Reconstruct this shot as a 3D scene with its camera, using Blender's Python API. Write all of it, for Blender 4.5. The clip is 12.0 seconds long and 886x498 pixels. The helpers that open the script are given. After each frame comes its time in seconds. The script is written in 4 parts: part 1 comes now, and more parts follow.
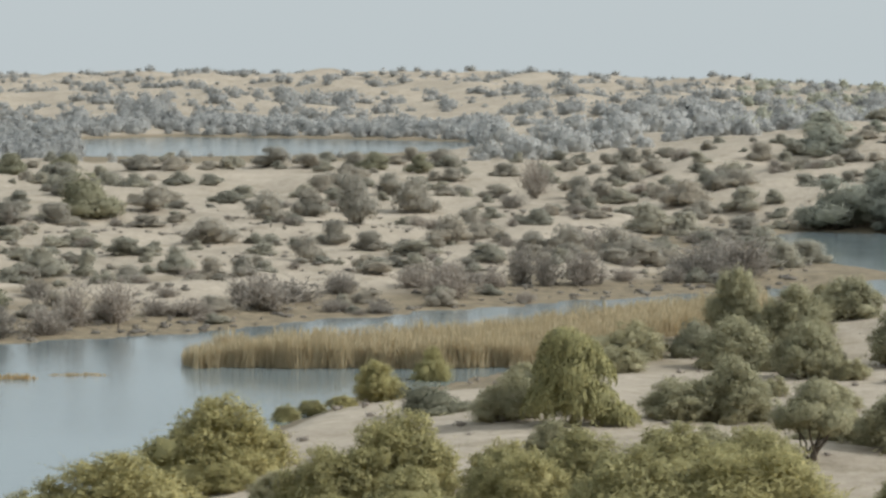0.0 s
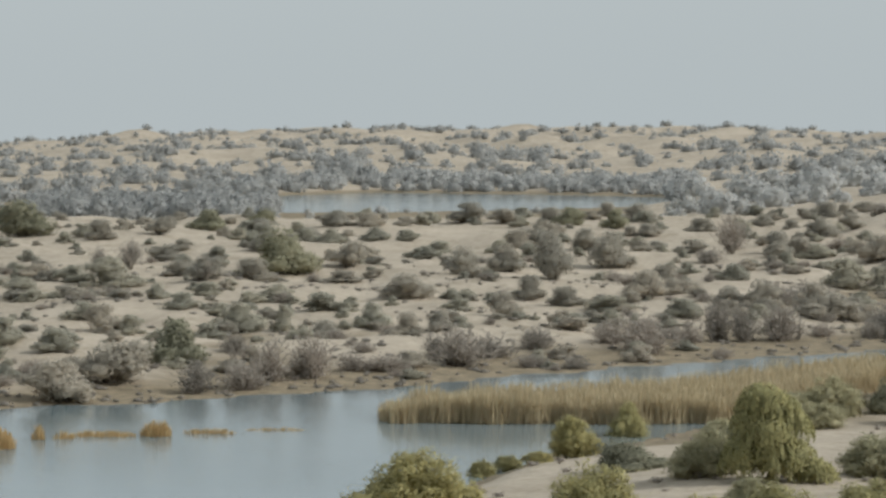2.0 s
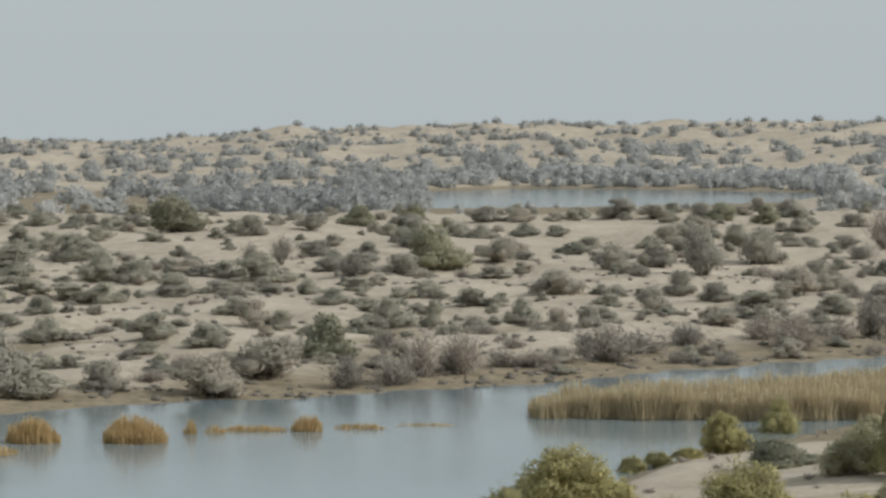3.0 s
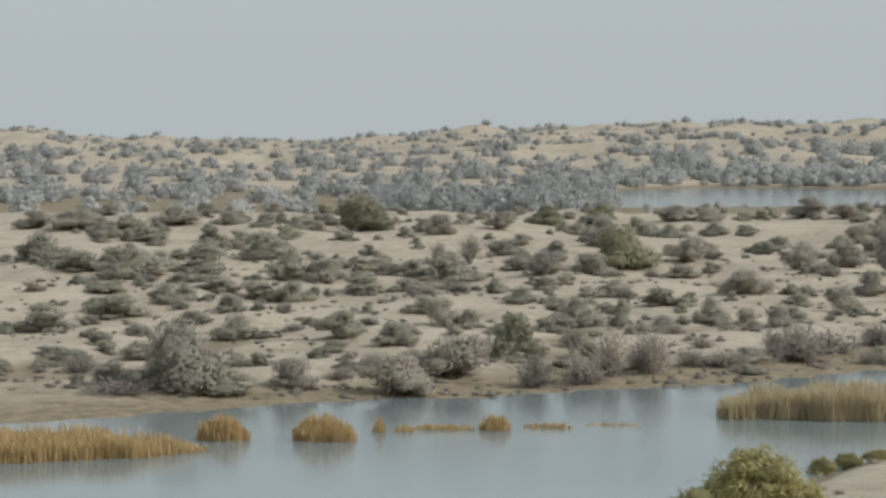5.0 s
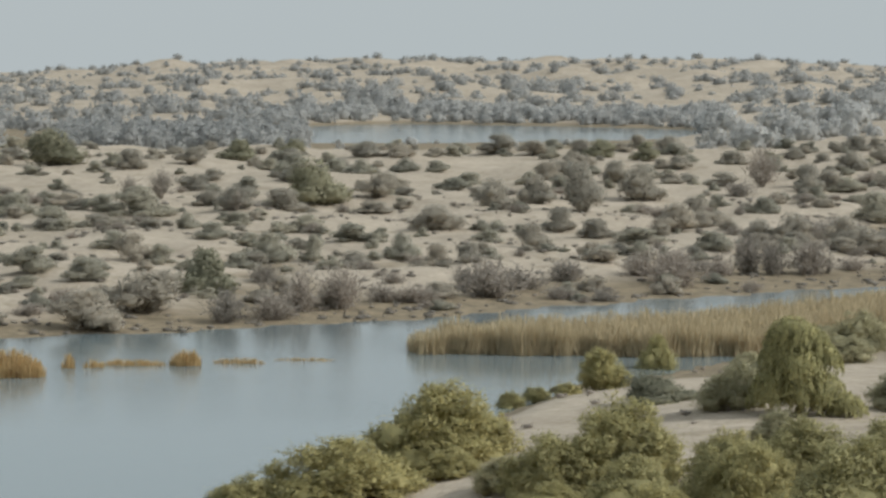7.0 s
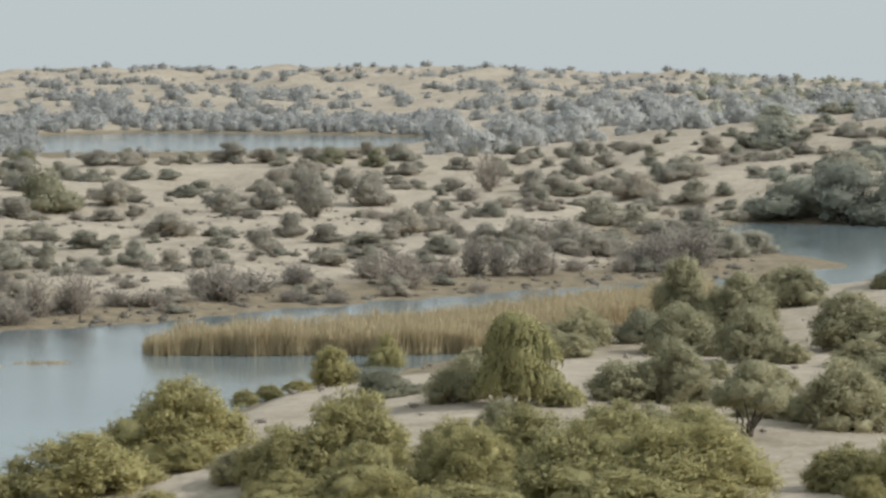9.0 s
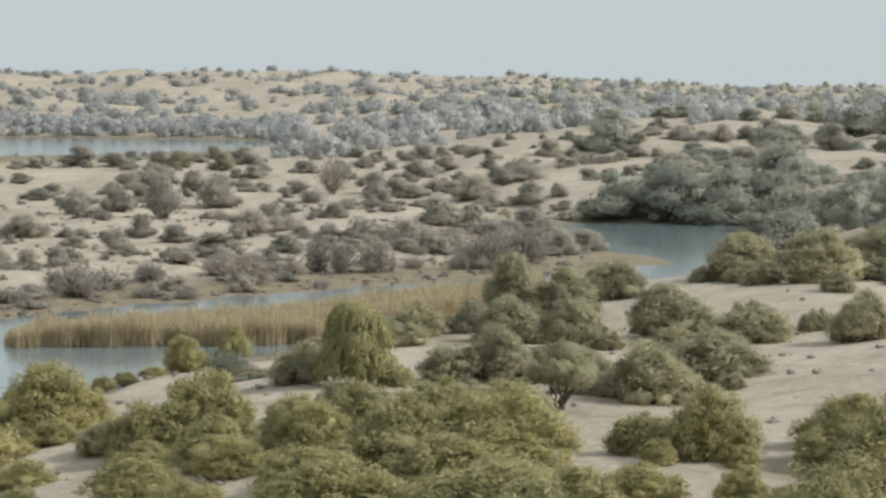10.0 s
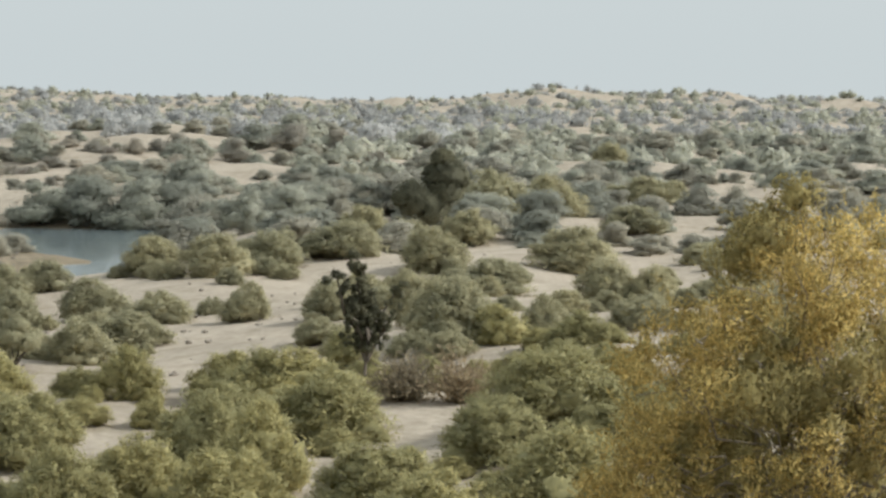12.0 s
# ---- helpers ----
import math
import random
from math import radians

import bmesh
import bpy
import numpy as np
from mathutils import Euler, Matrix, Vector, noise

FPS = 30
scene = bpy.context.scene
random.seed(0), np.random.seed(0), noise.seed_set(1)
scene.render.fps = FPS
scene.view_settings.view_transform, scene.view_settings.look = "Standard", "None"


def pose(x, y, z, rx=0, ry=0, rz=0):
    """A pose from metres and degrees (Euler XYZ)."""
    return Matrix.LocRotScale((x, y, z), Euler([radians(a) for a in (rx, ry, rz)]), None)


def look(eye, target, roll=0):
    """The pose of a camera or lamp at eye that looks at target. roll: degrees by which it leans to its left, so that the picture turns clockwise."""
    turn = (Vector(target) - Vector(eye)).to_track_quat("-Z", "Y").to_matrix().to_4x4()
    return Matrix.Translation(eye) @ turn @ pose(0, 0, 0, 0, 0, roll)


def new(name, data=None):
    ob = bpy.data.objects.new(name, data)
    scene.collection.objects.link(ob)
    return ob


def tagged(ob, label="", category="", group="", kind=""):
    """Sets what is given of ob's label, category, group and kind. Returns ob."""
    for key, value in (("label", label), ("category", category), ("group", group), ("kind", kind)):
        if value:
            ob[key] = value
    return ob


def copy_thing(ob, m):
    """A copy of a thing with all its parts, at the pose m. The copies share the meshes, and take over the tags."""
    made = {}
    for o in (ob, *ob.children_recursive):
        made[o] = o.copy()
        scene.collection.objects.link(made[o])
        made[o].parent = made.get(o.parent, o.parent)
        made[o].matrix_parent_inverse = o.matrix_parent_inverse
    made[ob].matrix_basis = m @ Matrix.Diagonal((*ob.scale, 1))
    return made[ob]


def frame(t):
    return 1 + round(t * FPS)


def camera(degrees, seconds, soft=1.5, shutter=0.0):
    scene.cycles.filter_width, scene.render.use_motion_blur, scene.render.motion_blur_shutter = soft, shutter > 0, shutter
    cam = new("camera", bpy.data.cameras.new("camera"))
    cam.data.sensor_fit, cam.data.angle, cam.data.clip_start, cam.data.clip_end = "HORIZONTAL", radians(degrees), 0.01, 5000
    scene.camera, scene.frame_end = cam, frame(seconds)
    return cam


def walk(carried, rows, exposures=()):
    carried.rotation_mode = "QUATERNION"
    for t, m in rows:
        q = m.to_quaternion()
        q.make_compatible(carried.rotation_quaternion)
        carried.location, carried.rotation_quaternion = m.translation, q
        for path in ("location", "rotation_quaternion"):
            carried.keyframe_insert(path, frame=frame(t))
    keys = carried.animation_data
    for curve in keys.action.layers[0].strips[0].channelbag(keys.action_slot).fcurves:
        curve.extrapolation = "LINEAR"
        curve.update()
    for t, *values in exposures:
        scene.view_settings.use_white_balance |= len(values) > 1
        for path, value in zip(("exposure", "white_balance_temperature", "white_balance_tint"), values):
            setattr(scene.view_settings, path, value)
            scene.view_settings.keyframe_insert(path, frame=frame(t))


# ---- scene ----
# seconds; eye x, y, z; bearing, tilt and lean in degrees
PATH = [
    (0.0, 0.0, 0.0, 18.0, 0.0, -3.621, 0.052),
    (0.5, 0.0, 0.0, 18.0, 0.116, -3.411, 0.039),
    (1.0, 0.0, 0.0, 18.0, -0.912, -3.325, -0.097),
    (1.5, 0.0, 0.0, 18.0, -2.61, -3.282, -0.181),
    (2.0, 0.0, 0.0, 18.0, -3.971, -2.491, -0.211),
    (2.5, 0.0, 0.0, 18.0, -5.254, -2.572, -0.28),
    (3.0, 0.0, 0.0, 18.0, -7.014, -2.567, -0.338),
    (3.5, 0.0, 0.0, 18.0, -8.832, -2.581, -0.349),
    (3.7, 0.0, 0.0, 18.0, -9.13, -2.604, -0.349),
    (4.5, 0.0, 0.0, 18.0, -10.494, -2.615, -0.349),
    (5.0, 0.0, 0.0, 18.0, -10.836, -2.559, -0.388),
    (5.3, 0.0, 0.0, 18.0, -10.653, -2.61, -0.388),
    (5.5, 0.0, 0.0, 18.0, -10.355, -2.719, -0.388),
    (6.0, 0.0, 0.0, 18.0, -9.657, -3.035, -0.363),
    (6.5, 0.0, 0.0, 18.0, -8.281, -3.933, -0.315),
    (7.0, 0.0, 0.0, 18.0, -4.578, -3.883, 0.118),
    (7.5, 0.0, 0.0, 18.0, -2.119, -3.878, -0.002),
    (7.7, 0.0, 0.0, 18.0, -1.89, -3.861, -0.002),
    (8.2, 0.026, -0.538, 17.994, -0.874, -3.807, -0.052),
    (8.8, 0.165, -3.36, 17.96, 0.311, -3.745, -0.111),
    (9.3, 0.33, -6.72, 17.92, 1.496, -3.682, -0.169),
    (9.5, 0.39, -7.91, 17.9, 1.656, -3.682, -0.169),
    (10.0, 0.23, -17.48, 18.32, 3.973, -3.651, -0.195),
    (10.5, -0.52, -27.2, 18.7, 6.694, -3.58, 0.01),
    (11.0, -2.42, -38.21, 19.49, 10.115, -3.585, 0.288),
    (11.5, -4.49, -48.56, 20.06, 12.653, -3.545, 0.392),
    (12.0, -7.05, -59.85, 20.64, 15.873, -3.515, 0.457),
]


cam = camera(17.82, 12.0, soft=2.7)
rows = []
for t, ex, ey, ez, bearing, tilt, lean in PATH:
    b, e = radians(bearing), radians(tilt)
    way = Vector((math.sin(b) * math.cos(e), math.cos(b) * math.cos(e), math.sin(e)))
    rows.append((t, look((ex, ey, ez), Vector((ex, ey, ez)) + 100 * way, lean)))
walk(cam, rows, exposures=[(0.0, 0.22, 5730, 7), (2.5, 0.0, 5750, 7), (6.0, 0.0, 5750, 7), (9.5, 0.25, 5750, 7), (12.0, 0.4, 5800, 7)])

# ---- sky and sun ----
SUN_TURN, SUN_UP = 104.0, 38.0   # degrees clockwise from +y, and over the horizon
world = bpy.data.worlds.new("hazy_sky")
scene.world = world
world.use_nodes = True
wn, wl = world.node_tree.nodes, world.node_tree.links
sky = wn.new("ShaderNodeTexSky")
sky.sky_type = "NISHITA"
sky.sun_disc = False
sky.sun_elevation, sky.sun_rotation = radians(SUN_UP), radians(SUN_TURN)
sky.air_density, sky.dust_density, sky.ozone_density = 1.2, 6.0, 1.0
haze = wn.new("ShaderNodeMix")
haze.data_type = "RGBA"
haze.inputs[0].default_value = 0.8
haze.inputs[7].default_value = (4.93, 4.96, 4.6, 1)
wl.new(sky.outputs[0], haze.inputs[6])
wl.new(haze.outputs[2], wn["Background"].inputs["Color"])
wn["Background"].inputs["Strength"].default_value = 0.12

sun = new("sun", bpy.data.lights.new("sun", "SUN"))
sun.data.energy, sun.data.angle, sun.data.color = 2.5, radians(5.0), (1.0, 0.94, 0.85)
st, su = radians(SUN_TURN), radians(SUN_UP)
sun.matrix_world = look((math.sin(st) * math.cos(su) * 100, math.cos(st) * math.cos(su) * 100, math.sin(su) * 100), (0, 0, 0))

# ---- materials ----
def material(name):
    m = bpy.data.materials.new(name)
    m.use_nodes = True
    return m, m.node_tree.nodes, m.node_tree.links, m.node_tree.nodes["Principled BSDF"]


def noise_node(n, l, scale, detail=4.0, rough=0.55, coords=None):
    t = n.new("ShaderNodeTexNoise")
    t.inputs["Scale"].default_value, t.inputs["Detail"].default_value, t.inputs["Roughness"].default_value = scale, detail, rough
    if coords is not None:
        l.new(coords, t.inputs["Vector"])
    return t.outputs[0]


def ramp(n, l, value, stops):
    r = n.new("ShaderNodeValToRGB")
    while len(r.color_ramp.elements) < len(stops):
        r.color_ramp.elements.new(0.5)
    for e, (p, c) in zip(r.color_ramp.elements, stops):
        e.position, e.color = p, (*c, 1)
    l.new(value, r.inputs[0])
    return r.outputs[0]


def mix(n, l, fac, a, b, blend="MIX"):
    m = n.new("ShaderNodeMix")
    m.data_type, m.blend_type = "RGBA", blend
    for k, v in ((0, fac), (6, a), (7, b)):
        if isinstance(v, (int, float)):
            m.inputs[k].default_value = v
        elif isinstance(v, tuple):
            m.inputs[k].default_value = (*v, 1)
        else:
            l.new(v, m.inputs[k])
    return m.outputs[2]


def ground_material():
    m, n, l, bsdf = material("dune_sand")
    geo = n.new("ShaderNodeNewGeometry")
    sep = n.new("ShaderNodeSeparateXYZ")
    l.new(geo.outputs["Position"], sep.inputs[0])
    pos = geo.outputs["Position"]
    sand = ramp(n, l, noise_node(n, l, 0.09, 5, 0.6, pos), [(0.3, (0.378, 0.323, 0.25)), (0.7, (0.506, 0.437, 0.344))])
    grain = ramp(n, l, noise_node(n, l, 1.3, 6, 0.7, pos), [(0.3, (0.78, 0.76, 0.74)), (0.65, (1.06, 1.05, 1.03))])
    sand = mix(n, l, 1.0, sand, grain, "MULTIPLY")
    litter = ramp(n, l, noise_node(n, l, 0.35, 7, 0.72, pos), [(0.52, (0, 0, 0)), (0.66, (1, 1, 1))])
    lit = n.new("ShaderNodeMath")
    lit.operation = "MULTIPLY"
    lit.inputs[1].default_value = 0.55
    l.new(litter, lit.inputs[0])
    sand = mix(n, l, lit.outputs[0], sand, (0.21, 0.175, 0.11))
    # wet mud and dry weed along the waterline
    rise = n.new("ShaderNodeMath")
    rise.operation = "MULTIPLY_ADD"
    wob = noise_node(n, l, 0.25, 5, 0.6, pos)
    l.new(wob, rise.inputs[0])
    rise.inputs[1].default_value = -0.7
    l.new(sep.outputs[2], rise.inputs[2])
    mudc = ramp(n, l, noise_node(n, l, 0.8, 6, 0.7, pos), [(0.35, (0.16, 0.13, 0.085)), (0.65, (0.31, 0.25, 0.165))])
    band = n.new("ShaderNodeMapRange")
    band.inputs[1].default_value, band.inputs[2].default_value = 0.0, 0.42
    band.inputs[3].default_value, band.inputs[4].default_value = 1.0, 0.0
    l.new(rise.outputs[0], band.inputs[0])
    l.new(mix(n, l, band.outputs[0], sand, mudc), bsdf.inputs["Base Color"])
    bsdf.inputs["Roughness"].default_value = 0.95
    bsdf.inputs["Specular IOR Level"].default_value = 0.15
    bump = n.new("ShaderNodeBump")
    bump.inputs["Strength"].default_value, bump.inputs["Distance"].default_value = 0.7, 0.35
    l.new(noise_node(n, l, 0.6, 8, 0.65, pos), bump.inputs["Height"])
    l.new(bump.outputs[0], bsdf.inputs["Normal"])
    return m


def water_material():
    m, n, l, bsdf = material("lake_water")
    geo = n.new("ShaderNodeNewGeometry")
    bsdf.inputs["Base Color"].default_value = (0.2, 0.235, 0.235, 1)
    bsdf.inputs["Roughness"].default_value = 0.08
    bsdf.inputs["IOR"].default_value = 1.33
    stretch = n.new("ShaderNodeMapping")
    stretch.inputs["Scale"].default_value = (0.5, 2.2, 1.0)
    l.new(geo.outputs["Position"], stretch.inputs[0])
    calm = ramp(n, l, noise_node(n, l, 0.02, 3, 0.5, stretch.outputs[0]), [(0.35, (0.25, 0.25, 0.25)), (0.65, (1, 1, 1))])
    bump = n.new("ShaderNodeBump")
    bump.inputs["Distance"].default_value = 0.02
    l.new(calm, bump.inputs["Strength"])
    l.new(noise_node(n, l, 1.6, 4, 0.6, stretch.outputs[0]), bump.inputs["Height"])
    l.new(bump.outputs[0], bsdf.inputs["Normal"])
    return m


def leaf_material(name, dark, light, tip, sheer=0.25, vary=1.0):
    """Small leaves: each one of its own shade, each plant a little drier or greener."""
    m, n, l, bsdf = material(name)
    geo, info = n.new("ShaderNodeNewGeometry"), n.new("ShaderNodeObjectInfo")
    col = ramp(n, l, geo.outputs["Random Per Island"], [(0.0, dark), (0.55, light), (1.0, tip)])
    hue = n.new("ShaderNodeHueSaturation")
    for key, lo, hi in (("Saturation", 1 - 0.1 * vary, 1 + 0.08 * vary), ("Value", 1 - 0.14 * vary, 1 + 0.2 * vary), ("Hue", 0.5 + 0.006 * vary, 0.5 - 0.006 * vary)):
        r = n.new("ShaderNodeMapRange")
        r.inputs[3].default_value, r.inputs[4].default_value = lo, hi
        l.new(info.outputs["Random"], r.inputs[0])
        l.new(r.outputs[0], hue.inputs[key])
    l.new(col, hue.inputs["Color"])
    l.new(hue.outputs[0], bsdf.inputs["Base Color"])
    bsdf.inputs["Roughness"].default_value = 0.7
    bsdf.inputs["Specular IOR Level"].default_value = 0.25
    thin = n.new("ShaderNodeBsdfTranslucent")
    l.new(hue.outputs[0], thin.inputs[0])
    both = n.new("ShaderNodeMixShader")
    both.inputs[0].default_value = sheer
    l.new(bsdf.outputs[0], both.inputs[1])
    l.new(thin.outputs[0], both.inputs[2])
    l.new(both.outputs[0], n["Material Output"].inputs[0])
    return m


def bark_material(name, a, b):
    m, n, l, bsdf = material(name)
    geo = n.new("ShaderNodeNewGeometry")
    l.new(ramp(n, l, noise_node(n, l, 6.0, 6, 0.7, geo.outputs["Position"]), [(0.3, a), (0.7, b)]), bsdf.inputs["Base Color"])
    bsdf.inputs["Roughness"].default_value = 0.9
    return m


SAND = ground_material()
WATER = water_material()
# Olive, grey and brown are lighter than real leaves, to carry the missing haze.
OLIVE = leaf_material("olive_leaves", (0.38, 0.36, 0.285), (0.45, 0.425, 0.338), (0.52, 0.49, 0.39), 0.55)
# Bluer and greyer than the fresh green: mid-distance haze put into the colour.
GREEN = leaf_material("green_leaves", (0.38, 0.355, 0.222), (0.48, 0.446, 0.278), (0.575, 0.526, 0.328), 0.5, 0.6)
FRESH = leaf_material("fresh_green_leaves", (0.36, 0.33, 0.16), (0.475, 0.433, 0.21), (0.595, 0.53, 0.258), 0.5, 0.5)
# Green lightened and greyed in its colour to show haze beyond the pool.
HAZED_SILVER = leaf_material("hazed_silver_leaves", (0.385, 0.385, 0.312), (0.44, 0.438, 0.352), (0.50, 0.495, 0.40), 0.55)
GREY = leaf_material("grey_green_leaves", (0.40, 0.366, 0.298), (0.46, 0.42, 0.342), (0.52, 0.475, 0.386), 0.55)
BROWN = leaf_material("dry_brown_twigs", (0.295, 0.262, 0.22), (0.365, 0.326, 0.275), (0.445, 0.397, 0.333), 0.5)
DARK = leaf_material("dark_leaves", (0.13, 0.125, 0.075), (0.18, 0.172, 0.105), (0.25, 0.235, 0.145), 0.42)
# Two leaf colours for one tree: its sunlit gold and its shaded inside.
GOLD_LIT = leaf_material("sunlit_yellow_leaves", (0.34, 0.262, 0.095), (0.64, 0.49, 0.165), (0.92, 0.72, 0.27), 0.45, 0.0)
GOLD_SHADED = leaf_material("shaded_olive_brown_leaves", (0.26, 0.218, 0.088), (0.40, 0.335, 0.135), (0.56, 0.462, 0.185), 0.45, 0.0)
REED = leaf_material("dry_reed", (0.43, 0.355, 0.22), (0.54, 0.448, 0.282), (0.64, 0.54, 0.35), 0.42, 0.0)
REED_GOLD = leaf_material("golden_reed", (0.42, 0.30, 0.14), (0.56, 0.41, 0.20), (0.68, 0.52, 0.28), 0.4, 0.0)
WEEPING = leaf_material("weeping_leaves", (0.31, 0.295, 0.14), (0.40, 0.37, 0.175), (0.52, 0.47, 0.215), 0.38, 0.0)
# Far scrub: the haze of distance is painted into this pale grey.
HAZED = leaf_material("hazed_scrub", (0.475, 0.47, 0.445), (0.515, 0.507, 0.475), (0.555, 0.545, 0.51), 0.55)
RUSSET = leaf_material("russet_twigs", (0.27, 0.212, 0.13), (0.36, 0.285, 0.175), (0.46, 0.37, 0.235), 0.45)
DEEP = leaf_material("deep_green_leaves", (0.26, 0.252, 0.172), (0.32, 0.308, 0.212), (0.39, 0.372, 0.258), 0.5)
DRY_WOOD = bark_material("dry_wood", (0.17, 0.145, 0.115), (0.34, 0.30, 0.245))
BARK = bark_material("grey_bark", (0.07, 0.055, 0.04), (0.19, 0.155, 0.115))

# ---- the lie of the land ----
# far bank and near bank of the lake, as y over x
FAR_X = [-120, -60, -52, -47, -40, -29, -22, -16, -8, 1, 10, 20, 26, 34]
FAR_Y = [130, 160, 167, 172, 178, 184, 189, 194, 203, 211, 219, 226, 231, 240]
NEAR_X = [-120, -60, -40, -25, -21, -18, -14, -9, -5, 4, 12, 20, 28]
NEAR_Y = [20, 36, 56, 80, 98, 106, 117, 140, 155, 168, 190, 212, 226]
# side banks of the pool, as x over y
POOL_Y = [226, 238, 245, 253, 262, 278, 305, 318]
POOL_L = [32, 34.5, 40, 40.5, 36.5, 34, 35, 41]
POOL_R = [38, 43, 46, 48, 50, 55, 59, 58]
# second lake far behind
TARN_X = [-112, -104, -74, -27, 5, 12]
TARN_N = [700, 640, 588, 600, 640, 700]
TARN_F = [700, 716, 766, 740, 712, 700]
# height of the farthest dunes over the bearing
SKY_A = [-0.60, -0.336, -0.297, -0.247, -0.207, -0.177, -0.137, -0.078, -0.02, 0.015, 0.063, 0.11, 0.155, 0.20, 0.27, 0.29, 0.32, 0.35, 0.39, 0.60]
SKY_Z = [12, 13.5, 8.5, 6.5, 8.5, 12, 13, 15, 13, 14.7, 12.4, 9.0, 7.2, 5.2, 4.4, 5.0, 10.2, 10.4, 7.6, 6]


def smooth(v):
    v = np.clip(v, 0.0, 1.0)
    return v * v * (3 - 2 * v)


def waves(x, y, size, seed):
    """Soft, uneven swells between about -1 and 1."""
    r = np.random.RandomState(seed)
    out = 0.0
    for k in range(5):
        a, p, q = r.uniform(0, 6.283), r.uniform(0, 6.283), r.uniform(0.7, 1.6)
        u = (x * math.cos(a) + y * math.sin(a)) / size * q
        v = (-x * math.sin(a) + y * math.cos(a)) / size * q
        out = out + np.sin(u * 6.283 + p + 1.3 * np.sin(v * 3.7 + k)) * 0.42
    return out


def wet(x, y):
    """Metres inside the water's edge; below nought on land."""
    wob = 0.9 * waves(x, y, 14, 3) + 0.4 * waves(x, y, 5, 4)
    lake = np.minimum(y - np.interp(x, NEAR_X, NEAR_Y), np.interp(x, FAR_X, FAR_Y) - y)
    lake = np.minimum(lake, 29 - x)
    pool = np.minimum(np.minimum(x - np.interp(y, POOL_Y, POOL_L), np.interp(y, POOL_Y, POOL_R) - x), np.minimum(y - 226, 316 - 0.35 * (x - 38) - y))
    tarn = np.minimum(y - np.interp(x, TARN_X, TARN_N), np.interp(x, TARN_X, TARN_F) - y)
    return np.maximum(np.maximum(lake + wob, pool + 0.5 * wob), tarn + wob)


def land(x, y):
    """Height of the ground in metres over the water."""
    x, y = np.asarray(x, float), np.asarray(y, float)
    d, a = np.hypot(x, y), np.arctan2(x, np.maximum(y, 1e-3))
    a = np.where(y > 0, a, np.clip(x / 50, -0.6, 0.6))
    back = y - np.interp(x, FAR_X, FAR_Y)
    far = smooth(back / 30)
    swell = 0.4 * waves(x, y, 38, 7) + 0.28 * waves(x, y, 15, 8)
    mid = 0.5 + np.clip(back, 0, 230) * 0.0105 + far * swell
    mid = np.where(back > 0, mid, 0.5)
    mid = mid * (1 - 0.9 * smooth((y - 455) / 60) * smooth((30 - x) / 40))
    dune = 4.2 * np.exp(-((x - 95) / 36) ** 2 - ((y - 495) / 70) ** 2)
    right = smooth((x - 22) / 25) * (2.2 + 0.6 * waves(x, y, 45, 9))
    hill = 2.3 * smooth((175 - y) / 70) * smooth((x + 16) / 20) + 8.5 * smooth((24 - y) / 52)
    hill = hill + smooth((165 - y) / 60) * smooth((x + 22) / 20) * 0.3 * waves(x, y, 24, 10)
    rise = smooth((d - 640) / 660)
    crest = np.interp(a, SKY_A, SKY_Z) + 1.6 * waves(x, y, 130, 11) * smooth((d - 700) / 300)
    z = (mid + right + dune) * (1 - rise) + crest * rise + hill
    z = z + rise * (1 - smooth((d - 1350) / 300)) * 2.6 * waves(x, y, 75, 12)
    z = z * (1 - 0.75 * smooth((d - 1500) / 1500)) - 34 * smooth((d - 1450) / 2600)
    w = wet(x, y)
    near = smooth((np.interp(x, [-40, 5, 25], [175, 165, 130]) - y) / 20)
    edge = smooth(-w / (np.where(y > 560, 30.0, np.interp(x, [-40, -10, 10, 60], [12, 22, 27, 16])) * (1 - near) + 17.0 * near))
    return np.where(w > 0, -np.minimum(w * 0.14, 1.3), 0.06 + (np.where(d > 1400, z, np.maximum(z, 0.3)) - 0.06) * edge)


def height(x, y):
    return float(land(x, y))


# ---- building helpers ----
def mesh_from(name, verts, faces, mat, flat=False, normals=None):
    me = bpy.data.meshes.new(name)
    me.from_pydata([tuple(v) for v in verts], [], [tuple(f) for f in faces])
    me.materials.append(mat)
    if not flat:
        me.polygons.foreach_set("use_smooth", [True] * len(me.polygons))
    me.update()
    if normals is not None:
        me.polygons.foreach_set("use_smooth", [True] * len(me.polygons))
        me.normals_split_custom_set_from_vertices([tuple(v) for v in normals])
    return me


def quads(centres, side, up):
    """One small four-cornered blade a row: its centre and two half axes."""
    c, s, u = (np.asarray(a) for a in (centres, side, up))
    v = np.stack([c - s - u, c + s - 0.6 * u, c + 0.7 * s + u, c - 0.8 * s + 0.8 * u], 1).reshape(-1, 3)
    return v, np.arange(len(c) * 4).reshape(-1, 4)


def blades(centres, side, up, facing=None):
    """One small pointed leaf a row: its centre, two half axes and the way its curved face looks."""
    c, s, u = (np.asarray(a) for a in (centres, side, up))
    v = np.stack([c - 1.25 * s - 0.9 * u, c + 1.25 * s - 0.6 * u, c + 0.2 * s + 1.3 * u], 1).reshape(-1, 3)
    if facing is None:
        facing = np.cross(s, u)
    facing = facing / (np.linalg.norm(facing, axis=1)[:, None] + 1e-12)
    return v, np.arange(len(c) * 3).reshape(-1, 3), np.repeat(facing, 3, 0)


